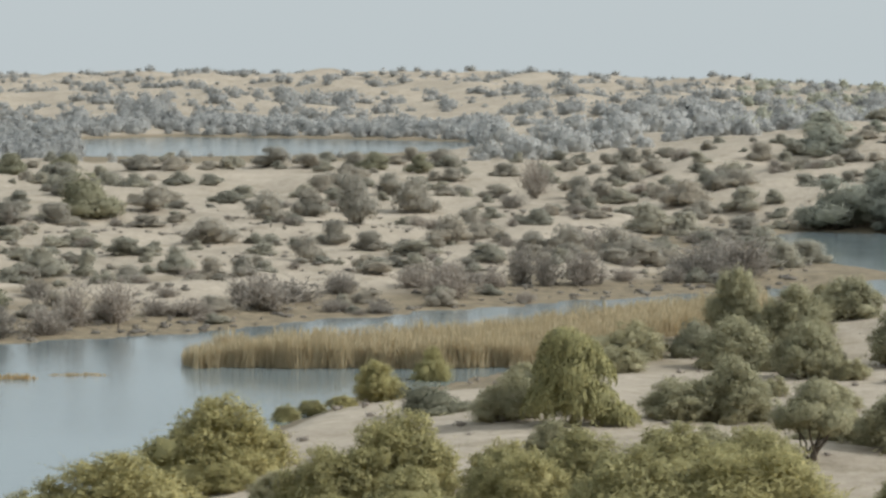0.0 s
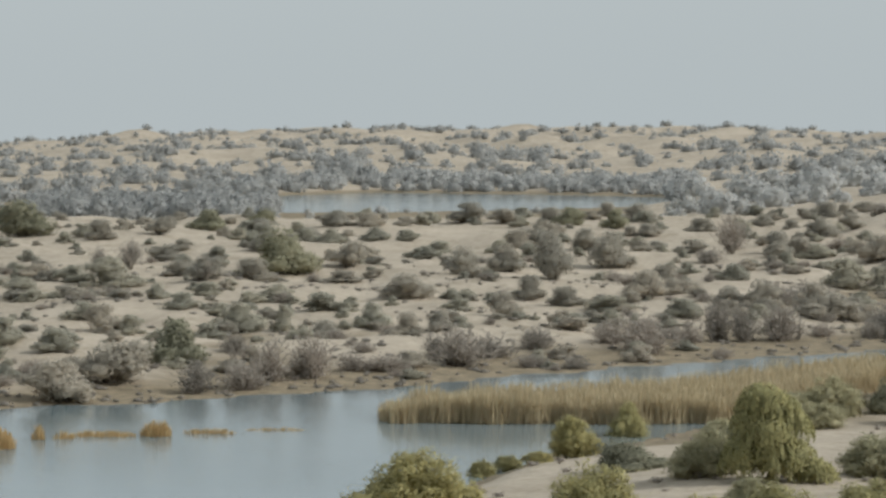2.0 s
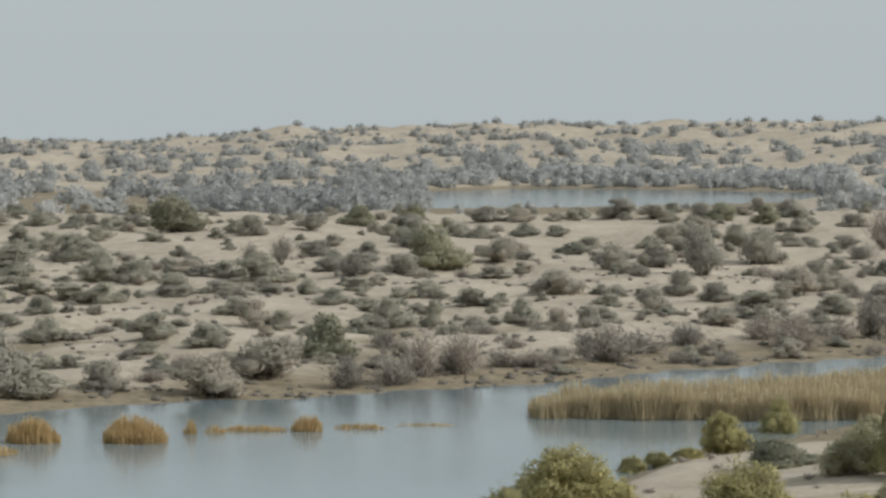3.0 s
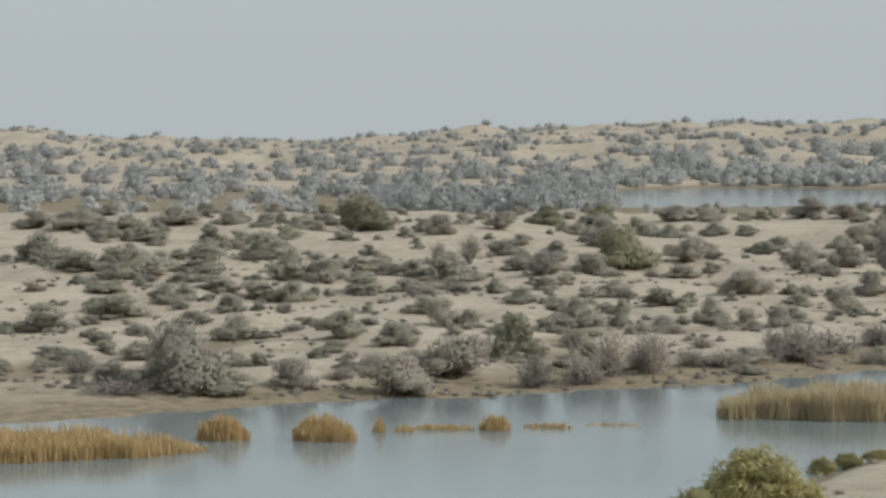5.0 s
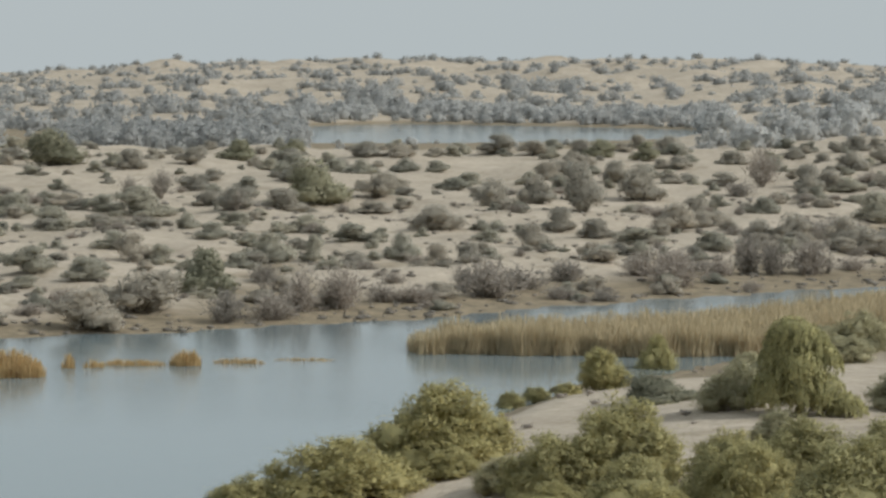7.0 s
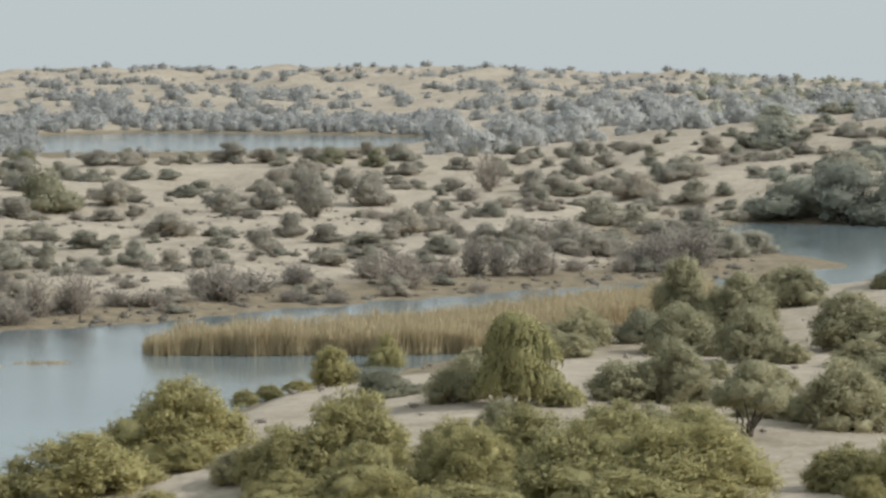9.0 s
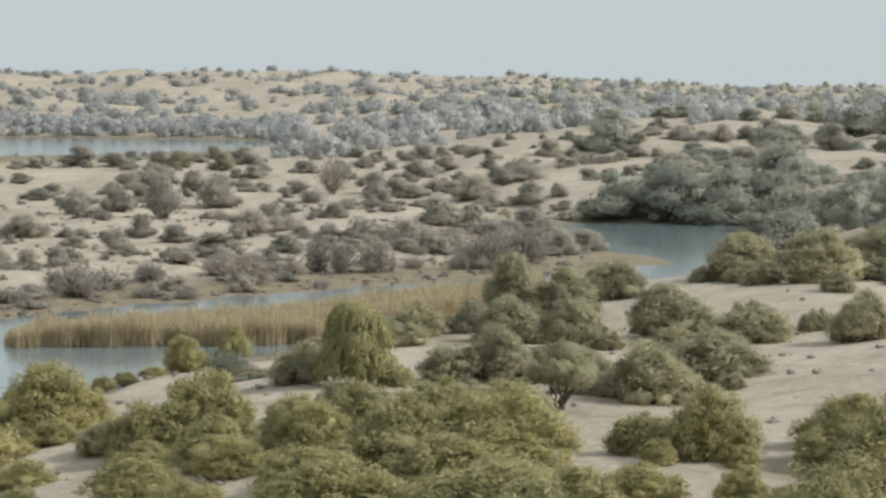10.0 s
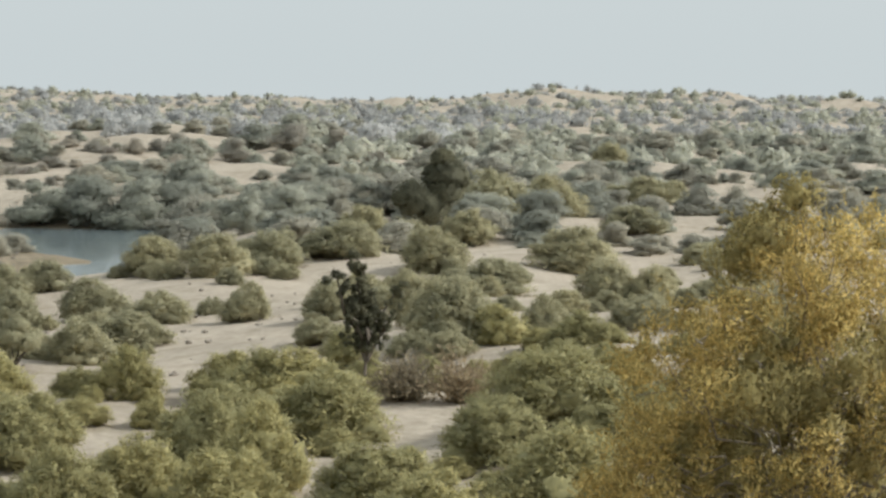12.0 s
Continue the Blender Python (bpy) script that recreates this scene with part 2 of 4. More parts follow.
def leaf_cloud(r, lobes, n, size, droop=0.0, long=2.6, inner=0.45, loose=0.6, soften=0.22, whole_share=0.35):
    """Leaf clumps on and within lobes (x, y, z, rx, ry, rz)."""
    L = np.asarray(lobes, float)
    area = (L[:, 3] * L[:, 4] + L[:, 4] * L[:, 5] + L[:, 3] * L[:, 5])
    k = r.choice(len(L), n, p=area / area.sum())
    d = r.normal(size=(n, 3))
    d[:, 2] += 0.25
    d /= np.linalg.norm(d, axis=1)[:, None]
    rad = inner + (1.06 - inner) * r.uniform(0, 1, n) ** 0.6
    c = L[k, :3] + d * L[k, 3:] * rad[:, None]
    nrm = d + r.normal(size=(n, 3)) * loose
    nrm /= np.linalg.norm(nrm, axis=1)[:, None]
    a = r.normal(size=(n, 3)) * 0.5 + np.array([0, 0, 0.7 - 2.4 * droop]) + d * 0.8
    a -= nrm * (a * nrm).sum(1)[:, None]
    a /= np.linalg.norm(a, axis=1)[:, None] + 1e-9
    b = np.cross(a, nrm)
    s = size * r.uniform(0.55, 1.35, n)[:, None] * 0.5
    whole = c - np.array([L[:, 0].mean(), L[:, 1].mean(), L[:, 2].max() * 0.3])
    whole /= np.linalg.norm(whole, axis=1)[:, None] + 1e-9
    return blades(c, b * s, a * s * long, d * 0.75 + whole * whole_share + r.normal(size=(n, 3)) * soften)


def ball(level):
    bm = bmesh.new()
    bmesh.ops.create_icosphere(bm, subdivisions=level, radius=1.0)
    v = np.array([tuple(p.co) for p in bm.verts])
    f = np.array([[p.index for p in q.verts] for q in bm.faces])
    bm.free()
    return v, f


FINE_BALL, COARSE_BALL = ball(2), ball(1)


def leaf_mass(r, lobes, share=0.6, rough=0.3):
    """The close-grown inside of a crown: one knobbly clump for each lobe."""
    L = np.asarray(lobes, float)
    bv, bf = FINE_BALL
    mid = np.array([L[:, 0].mean(), L[:, 1].mean(), L[:, 2].max() * 0.3])
    out = []
    for row in L:
        knob = np.ones(len(bv))
        for k in range(6):
            knob += rough * 0.4 * np.sin(bv @ (r.normal(size=3) * (2.5 + 1.6 * k)) + r.uniform(0, 6.283))
        v = row[:3] + bv * row[3:] * (share * knob)[:, None]
        v[:, 2] = np.maximum(v[:, 2], -0.02)
        whole = v - mid
        whole /= np.linalg.norm(whole, axis=1)[:, None] + 1e-9
        way = bv * 0.75 + whole * 0.35 + r.normal(size=bv.shape) * 0.3
        out.append((v, bf, way / np.linalg.norm(way, axis=1)[:, None]))
    return join(out)


def sprays(r, lobes, n, size, reach=0.26, per=13, sag=0.5):
    """Thin arching shoots that stand out of the crown, each a row of small leaves."""
    L = np.asarray(lobes, float)
    k = r.randint(len(L), size=n)
    d = r.normal(size=(n, 3))
    d[:, 2] = np.abs(d[:, 2]) * 0.9 + 0.15
    d /= np.linalg.norm(d, axis=1)[:, None]
    foot = L[k, :3] + d * L[k, 3:] * 0.75
    out = reach * r.uniform(0.5, 1.3, n)
    t = np.linspace(0, 1, per)[None, :, None]
    way = d + np.array([0, 0, 0.35]) + r.normal(size=(n, 3)) * 0.25
    c = foot[:, None] + way[:, None] * out[:, None, None] * t - np.array([0, 0, 1.0]) * sag * out[:, None, None] * t ** 2
    c = c + r.normal(size=c.shape) * size * 0.5
    g = way[:, None] - np.array([0, 0, 2.0]) * sag * t + r.normal(size=c.shape) * 0.5
    g /= np.linalg.norm(g, axis=2)[..., None]
    s = np.cross(g, r.normal(size=c.shape))
    s *= np.sign((np.cross(s, g) * d[:, None]).sum(2))[..., None]
    s /= np.linalg.norm(s, axis=2)[..., None]
    face = np.broadcast_to(d[:, None], c.shape) + r.normal(size=c.shape) * 0.25
    z = size * (1.15 - 0.7 * t) * r.uniform(0.6, 1.2, c.shape[:2])[..., None]
    return blades(c.reshape(-1, 3), (s * z * 0.32).reshape(-1, 3), (g * z * 0.9).reshape(-1, 3), face.reshape(-1, 3))


def tube(points, radii, sides=5):
    """A tapered, bent limb through points."""
    verts, faces = [], []
    for i, p in enumerate(points):
        p = Vector(p)
        t = Vector(points[min(i + 1, len(points) - 1)]) - Vector(points[max(i - 1, 0)])
        q = t.to_track_quat("Z", "Y")
        for k in range(sides):
            w = 6.283 * k / sides
            verts.append(p + q @ Vector((math.cos(w) * radii[i], math.sin(w) * radii[i], 0)))
    for i in range(len(points) - 1):
        for k in range(sides):
            a, b = i * sides + k, i * sides + (k + 1) % sides
            faces.append((a, b, b + sides, a + sides))
    faces.append(tuple(range((len(points) - 1) * sides, len(points) * sides)))
    return verts, faces


def join(pieces):
    verts, faces, facing, at = [], [], [], 0
    for v, f, n in pieces:
        verts.append(v), faces.append(np.asarray(f) + at), facing.append(n)
        at += len(v)
    return np.concatenate(verts), np.concatenate(faces), np.concatenate(facing)


def limb(r, start, end, thick, bend=0.12, steps=4):
    a, b = np.asarray(start, float), np.asarray(end, float)
    span = np.linalg.norm(b - a)
    pts = [a + (b - a) * k / steps + (r.normal(size=3) * bend * span * (0 < k < steps) * 0.5) for k in range(steps + 1)]
    return tube(pts, [thick * (1 - 0.8 * k / steps) for k in range(steps + 1)])


def part(name, data, parent, label=""):
    ob = new(name, data)
    ob.parent = parent
    if label:
        tagged(ob, label)
    return ob


def plant(name, label, category, group, stems, crown, leaf, bark=None):
    """An Empty at the foot with its stems and crown."""
    root = new(name)
    root.empty_display_size = 0.3
    tagged(root, label, category, group)
    part("stem" if category == "shrub" else "trunk", mesh_from("stem", *stems, bark or BARK), root)
    part("crown", mesh_from("crown", crown[0], crown[1], leaf, True, crown[2]), root)
    return root


def lobes_dome(r, n, wide, tall, size, plump=0.75):
    """Lobes heaped into an uneven dome of half-width wide."""
    out = [(0, 0, tall * 0.36, wide * 0.56, wide * 0.56, tall * 0.36)]
    for _ in range(n):
        a, q = r.uniform(0, 6.283), math.sqrt(r.uniform(0, 1))
        top = tall * (0.93 - 0.62 * q ** 2)
        s = size * r.uniform(0.5, 1.5)
        z = max(s * 0.5, top * r.uniform(0.1, 1.0) - s * 0.5)
        out.append((math.cos(a) * wide * q * 0.74, math.sin(a) * wide * q * 0.74, z, s, s, s * plump * r.uniform(0.8, 1.2)))
    return out


def sheaf(pieces, foot=(0, 0, -0.12)):
    """Limbs that all spring from one rootstock."""
    verts, faces, at = [tuple(foot)], [], 1
    for v, f in pieces:
        verts.extend(v)
        faces.extend([tuple(i + at for i in q) for q in f])
        faces.extend([(0, at + (k + 1) % 5, at + k) for k in range(5)])
        at += len(v)
    return verts, faces


def stems_for(r, lobes, thick):
    pieces = []
    for x, y, z, sx, sy, sz in lobes[1:]:
        start = (r.normal() * 0.03, r.normal() * 0.03, -0.06)
        pieces.append(limb(r, start, (x * 0.95, y * 0.95, z + sz * 0.3), thick * r.uniform(0.5, 1.0)))
    return sheaf(pieces)


def round_shrub(seed, leaf, label, n=2200, size=0.028, lobes=9, name="desert_shrub", droop=0.0, inner=0.58, shoots=0, lump=0.2, loose=0.45, long=3.4, plump=0.75):
    r = np.random.RandomState(seed)
    L = np.array(lobes_dome(r, lobes, 0.5, 1.0, lump, plump))
    low, top = (L[:, :3] - L[:, 3:]).min(0), (L[:, :3] + L[:, 3:]).max(0)
    fit = np.array([1 / (top[0] - low[0]), 1 / (top[1] - low[1]), 1 / top[2]])
    L[:, :2] -= (low + top)[:2] / 2
    L[:, :3] *= fit
    L[:, 3:] *= fit
    crown = leaf_cloud(r, L, n, size, droop, inner=inner, loose=loose, long=long)
    crown = join([crown, leaf_mass(r, L)] + ([sprays(r, L, shoots, size, 0.22, 15)] if shoots else []))
    return plant(name, label, "shrub", name + "s", stems_for(r, L, 0.018), crown, leaf)


def plume_shrub(seed, leaf, label, name, n=14000, size=0.0115, tufts_n=120, tuft=0.085, shoots=420):
    """Loose bush: a close-grown heart under many small upright leaf tufts with gaps between."""
    r = np.random.RandomState(seed)
    heart = lobes_dome(r, 16, 0.5, 1.0, 0.19, 1.1)
    L = list(heart)
    lean = r.normal(size=2) * 0.06
    for _ in range(tufts_n):
        a, f = r.uniform(0, 6.283), math.sqrt(r.uniform(0, 1))
        edge = 0.9 + 0.16 * math.sin(3 * a + seed) + 0.1 * math.sin(5 * a + 2 * seed)
        z = (0.94 - 0.66 * f ** 2.2) * r.uniform(0.62, 1.06) if r.uniform() < 0.75 else r.uniform(0.08, 0.5)
        q = tuft * r.uniform(0.5, 1.45)
        L.append((math.cos(a) * 0.46 * f * edge + lean[0] * z, math.sin(a) * 0.46 * f * edge + lean[1] * z, max(z, q), q, q, q * r.uniform(1.1, 1.9)))
    L = np.array(L)
    low, top = (L[:, :3] - L[:, 3:]).min(0), (L[:, :3] + L[:, 3:]).max(0)
    fit = np.array([1 / (top[0] - low[0]), 1 / (top[1] - low[1]), 1 / top[2]])
    L[:, :2] -= (low + top)[:2] / 2
    L[:, :3] *= fit
    L[:, 3:] *= fit
    k = len(heart)
    crown = join([leaf_cloud(r, L[:k], n // 4, size, inner=0.6, loose=0.5, long=4.0), leaf_mass(r, L[:k], 0.5, 0.4),
                  leaf_cloud(r, L[k:], n, size, inner=0.25, loose=0.5, long=4.2, soften=0.3, whole_share=0.25),
                  sprays(r, L[k:], shoots, size, 0.13, 12)])
    return plant(name, label, "shrub", name + "s", stems_for(r, L[:k], 0.018), crown, leaf)


def feather_shrub(seed, leaf, label, n=2200, name="tamarisk_shrub"):
    """Upright, thin and see-through: many twigs that fan out from the foot."""
    r = np.random.RandomState(seed)
    tw, cs, up, sd = [], [], [], []
    for k in range(34):
        a, q = r.uniform(0, 6.283), r.uniform(0.05, 0.5)
        tip = np.array([math.cos(a) * q, math.sin(a) * q, r.uniform(0.45, 1.0) * (1 - 2.6 * q * q)])
        tw.append(limb(r, (0, 0, -0.05), tip, 0.012, 0.1, 3))
        m = n // 34
        f = r.uniform(0.12, 1.05, m)
        p = tip * f[:, None] + r.normal(size=(m, 3)) * 0.075 * (0.5 + f[:, None])
        g = tip / np.linalg.norm(tip) + r.normal(size=(m, 3)) * 0.45
        g /= np.linalg.norm(g, axis=1)[:, None]
        s = np.cross(g, r.normal(size=(m, 3)))
        s /= np.linalg.norm(s, axis=1)[:, None]
        z = r.uniform(0.5, 1.3, m)[:, None]
        p[:, 2] = np.abs(p[:, 2])
        cs.append(p), up.append(g * 0.05 * z), sd.append(s * 0.013 * z)
    return plant(name, label, "shrub", name + "s", sheaf(tw), blades(np.concatenate(cs), np.concatenate(sd), np.concatenate(up)), leaf)


def dead_shrub(seed):
    """Bare grey branches, forked twice."""
    r = np.random.RandomState(seed)
    pieces = []
    for k in range(9):
        a, q = r.uniform(0, 6.283), r.uniform(0.15, 0.45)
        tip = np.array([math.cos(a) * q, math.sin(a) * q, r.uniform(0.5, 0.95)])
        pieces.append(limb(r, (0, 0, -0.05), tip, 0.02, 0.16, 4))
        for f in (0.45, 0.6, 0.75, 0.9):
            p = tip * f
            pieces.append(limb(r, p, p + r.normal(size=3) * np.array([0.13, 0.13, 0.08]) + np.array([0, 0, 0.08]), 0.010, 0.15, 3))
    root = new("dead_shrub", mesh_from("dead_shrub", *sheaf(pieces), DRY_WOOD))
    return tagged(root, "bare grey dead shrub with forked branches", "shrub", "dead shrubs")


class Kind:
    """A kind of plant: a few patterns, which are set out one by one."""
    def __init__(self, patterns):
        self.patterns, self.used, self.at = patterns, [False] * len(patterns), 0

    def put(self, x, y, tall, wide, turn, label="", sink=0.06):
        k = self.at % len(self.patterns)
        self.at += 1
        ob = self.patterns[k]
        m = pose(x, y, height(x, y) - sink, 0, 0, turn) @ Matrix.Diagonal((wide, wide, tall, 1))
        if self.used[k]:
            s = ob.scale
            made = copy_thing(ob, m @ Matrix.Diagonal((1 / s[0], 1 / s[1], 1 / s[2], 1)))
        else:
            made, self.used[k] = ob, True
            ob.matrix_basis = m
        return tagged(made, label)

# ---- ground and water ----
def build_ground():
    """One sheet out to the horizon, finest where the land is seen."""
    fine = np.arange(-0.46, 0.60, 0.0045)
    rest = np.linspace(0.60, 6.283 - 0.46, 70, endpoint=False)[1:]
    ang = np.concatenate([fine, rest])
    rad = [3.0]
    while rad[-1] < 4600:
        q = rad[-1]
        rad.append(q + max(0.9, min(q * 0.012, 200) if q < 1600 else q * 0.05))
    rad = np.array(rad)
    A, R = np.meshgrid(ang, rad)
    X, Y = np.sin(A) * R, np.cos(A) * R - 60
    Z = land(X, Y)
    verts = np.stack([X, Y, Z], 2).reshape(-1, 3)
    n, m = len(ang), len(rad)
    i, j = np.meshgrid(np.arange(m - 1), np.arange(n), indexing="ij")
    a, b = i * n + j, i * n + (j + 1) % n
    faces = np.stack([a, b, b + n, a + n], 2).reshape(-1, 4)
    verts = np.vstack([verts, [[0, -60, height(0, -60)]]])
    me = bpy.data.meshes.new("ground")
    tip = len(verts) - 1
    me.from_pydata(verts.tolist(), [], faces[:, ::-1].tolist() + [((k + 1) % n, tip, k) for k in range(n)])
    me.materials.append(SAND)
    me.polygons.foreach_set("use_smooth", [True] * len(me.polygons))
    me.update()
    tagged(new("ground", me), "pale rippled dune sand with dry litter and muddy banks", "ground", kind="structure")


def build_water(name, x0, x1, y0, y1, label):
    me = mesh_from(name, [(x0, y0, 0), (x1, y0, 0), (x1, y1, 0), (x0, y1, 0)], [(0, 1, 2, 3)], WATER)
    tagged(new(name, me), label, "water", kind="structure")


build_ground()
build_water("water_lake", -135, 66, 20, 335, "calm grey-blue lake water with faint ripples")
build_water("water_far_lake", -125, 25, 575, 790, "pale blue strip of a distant lake")

# ---- plants: patterns ----
olive = Kind([round_shrub(10 + k, OLIVE, "olive-green rounded desert shrub on pale sand") for k in range(5)])
grey = Kind([round_shrub(30 + k, GREY, "grey-green rounded saltbush on a sandy bank", name="saltbush", n=2200, size=0.027) for k in range(5)])
feather = Kind([feather_shrub(50 + k, BROWN, "thin brownish tamarisk shrub near the shore") for k in range(4)])
dark = Kind([round_shrub(60 + k, DEEP, "dark green dense bush on the sandy rise", name="dark_bush", n=2800, size=0.026, lobes=12) for k in range(3)])
bank = Kind([round_shrub(70 + k, HAZED_SILVER, "large green bush, its leaf colour paled for haze, leaning over the pool", name="poolside_bush", n=6000, size=0.0165, lobes=22, shoots=40, lump=0.17) for k in range(3)])
mesquite = Kind([plume_shrub(80 + k, GREEN, "bushy green mesquite on the near sandy slope", "mesquite_bush", 9500, 0.0135, 120, 0.085, 300) for k in range(6)])
soft = Kind([plume_shrub(90 + k, FRESH, "wide yellow-green mesquite below the viewpoint", "mesquite_thicket", 11500, 0.0122, 170, 0.075, 420) for k in range(6)])
thorny = Kind([feather_shrub(140 + k, RUSSET, "thin russet thorn shrub under the lopped tree", name="thorn_shrub") for k in range(2)])

acacia = Kind([round_shrub(100 + k, (HAZED_SILVER, OLIVE)[k % 2], "rounded grey-green acacia bush on a far dune", name="acacia_bush", n=2000, size=0.03) for k in range(4)])
camelthorn = Kind([round_shrub(110 + k, (OLIVE, GREY)[k % 2], "low dull-green camelthorn bush on pale sand", name="camelthorn_bush", n=1800) for k in range(5)])
# foot x, foot y, height and width in metres
BANK_GREY_A = [
    (-51.9, 178.5, 4.67, 5.6), (-37.8, 182, 2.8, 4.3), (-36.4, 190.5, 2.92, 4.87), (-44.9, 181.8, 1.88, 3.01),
    (-57, 180.6, 1.52, 2.66), (-59.3, 194, 1.22, 2.85), (-44.5, 231.8, 2.37, 2.84), (-16.4, 204.8, 1.24, 2.27),
    (-18.8, 228.8, 1.75, 2.07), (-16.1, 227.3, 1.74, 2.06), (-25.8, 230.1, 1.39, 2.79), (-12.1, 251.9, 2.27, 2.78),
    (-64.1, 296.9, 1.52, 3.65), (-40.4, 296.1, 2.39, 4.19), (-44.9, 290.3, 2.47, 3.53), (-48.8, 299.7, 1.82, 3.65),
    (-58.2, 357, 1.45, 2.9), (-32.9, 316.9, 2.87, 3.83), (-32.3, 304.7, 1.23, 3.68), (-22.5, 274.5, 2.48, 4.97),
    (-18.8, 303.2, 3.04, 4.26), (-14.9, 310, 3.11, 3.11), (-65.4, 382.2, 2.33, 3.88), (-72.3, 376.9, 2.69, 3.84),
]
BANK_GREY_B = [
    (-45.2, 418.5, 2.11, 4.21), (-40, 417.4, 2.1, 5.03), (-26.7, 444.2, 3.12, 5.34), (-21.1, 437.1, 2.19, 4.38),
    (-13.2, 432.4, 2.6, 4.33), (-129, 390.9, 2.47, 8.24), (-117.9, 405.2, 2.53, 6.76), (-136.6, 395.6, 2.93, 5.03),
    (-8.6, 292.8, 5.28, 3.52), (-10.3, 268.1, 2.15, 2.69), (-10, 319.6, 3.84, 3.33), (-3.2, 325.6, 4.04, 5.09),
    (-6.6, 351.7, 2.82, 3.52), (1.7, 397.8, 1.91, 3.18), (8.7, 409.9, 1.97, 4.1), (18.3, 423.9, 1.7, 3.57),
    (25, 389.8, 2.81, 4.07), (30.2, 401.9, 2.18, 3.39), (20.5, 357.7, 2.65, 4.3), (17.3, 351.7, 2.96, 3.67),
    (29, 339.7, 3.21, 5.46), (30.6, 331.6, 1.8, 2.67), (20.2, 267.4, 1.45, 3.33), (0.6, 277.5, 2.89, 3.89),
]
BANK_GREY_C = [
    (2.7, 291, 2.45, 3.03), (8.6, 266, 1.97, 3.31), (11.4, 264.5, 2.76, 3.29), (16.1, 262.4, 2.74, 3.27),
    (-5.8, 231.4, 1.11, 2.78), (-6.5, 260.5, 1.67, 3.13), (-4.2, 247.4, 1.09, 2.08), (0.1, 463.9, 2.97, 4.83),
    (9.3, 540, 2.81, 5.4), (-13.9, 309.6, 2.48, 3.1), (-15.5, 361.7, 2.17, 3.62),
]
BANK_OLIVE_A = [
    (-48.7, 178, 1.85, 3.71), (-59.1, 179.2, 0.95, 1.52), (-67.6, 200.6, 0.85, 3.4), (-49.6, 191.2, 0.99, 1.59),
    (-59.6, 220.8, 2.06, 3.67), (-63, 232.5, 1.54, 2.41), (-76.1, 222.9, 2.36, 4.72), (-69.4, 213.5, 0.81, 1.58),
    (-73.4, 233.6, 2.06, 4.91), (-73.3, 249.9, 1.83, 3.65), (-65, 228, 0.95, 2.85), (-72.5, 263.3, 1.37, 3.83),
    (-49.3, 214.6, 1.99, 3.53), (-47.5, 203.8, 0.84, 2.52), (-43.4, 190.7, 0.98, 1.96), (-43.3, 206.6, 1.69, 2.96),
    (-42, 231.2, 1.65, 2.36), (-48.4, 244.3, 1.5, 3.49), (-41, 251.3, 1.43, 2.96), (-45.5, 265.7, 1.62, 2.16),
    (-42.6, 275.4, 1.4, 2.79), (-60.1, 271.7, 2.23, 4.46), (-64.3, 260.7, 2.15, 3.23), (-67.6, 263.1, 1.91, 4.36),
]
BANK_OLIVE_B = [
    (-33.8, 238.8, 2.51, 4.35), (-36.7, 245.4, 1.24, 1.99), (-29.9, 236.5, 2.29, 1.91), (-35.3, 271.1, 1.37, 3.29),
    (-28.4, 253, 1.63, 3.57), (-22.6, 240.8, 2.18, 2.91), (-16.6, 258.7, 1.14, 2.6), (-54.6, 287.4, 3.05, 5.57),
    (-58.7, 290.3, 1.78, 3.56), (-68.2, 289, 2.38, 4.76), (-71.9, 289.4, 3.11, 4.78), (-82.2, 320, 3.31, 5.29),
    (-82.9, 295.5, 3.2, 5.84), (-86.7, 283.1, 3.26, 7.12), (-96.1, 293.1, 2.16, 5.56), (-104.3, 305.9, 3.11, 5.82),
    (-109.2, 361.9, 1.89, 5.3), (-98.9, 355.7, 2.22, 3.33), (-89.3, 359.5, 1.85, 3.71), (-27, 346.4, 1.39, 3.48),
    (-36, 383.5, 1.93, 3.85), (-31, 378.3, 1.52, 3.04), (-54.7, 384.1, 1.4, 3.11), (-83.7, 263.8, 1.39, 3.33),
]
BANK_OLIVE_C = [
    (-63.6, 213.5, 1.12, 2.23), (39.3, 387.8, 2.5, 5.62), (35.9, 397.9, 1.28, 2.56), (35.3, 331.6, 2.67, 4.41),
    (39.2, 331.7, 1.6, 2.14), (38.7, 325.6, 1.31, 2.36), (37.6, 317.5, 1.15, 2.31), (22.1, 301.5, 3.15, 4.36),
    (25.7, 301.5, 2.55, 4.36), (4.3, 252, 1.62, 3.13), (-2.5, 257, 1.39, 4.22), (2.7, 243.4, 0.68, 2.24),
    (30.4, 252.4, 2.45, 3.16),
]
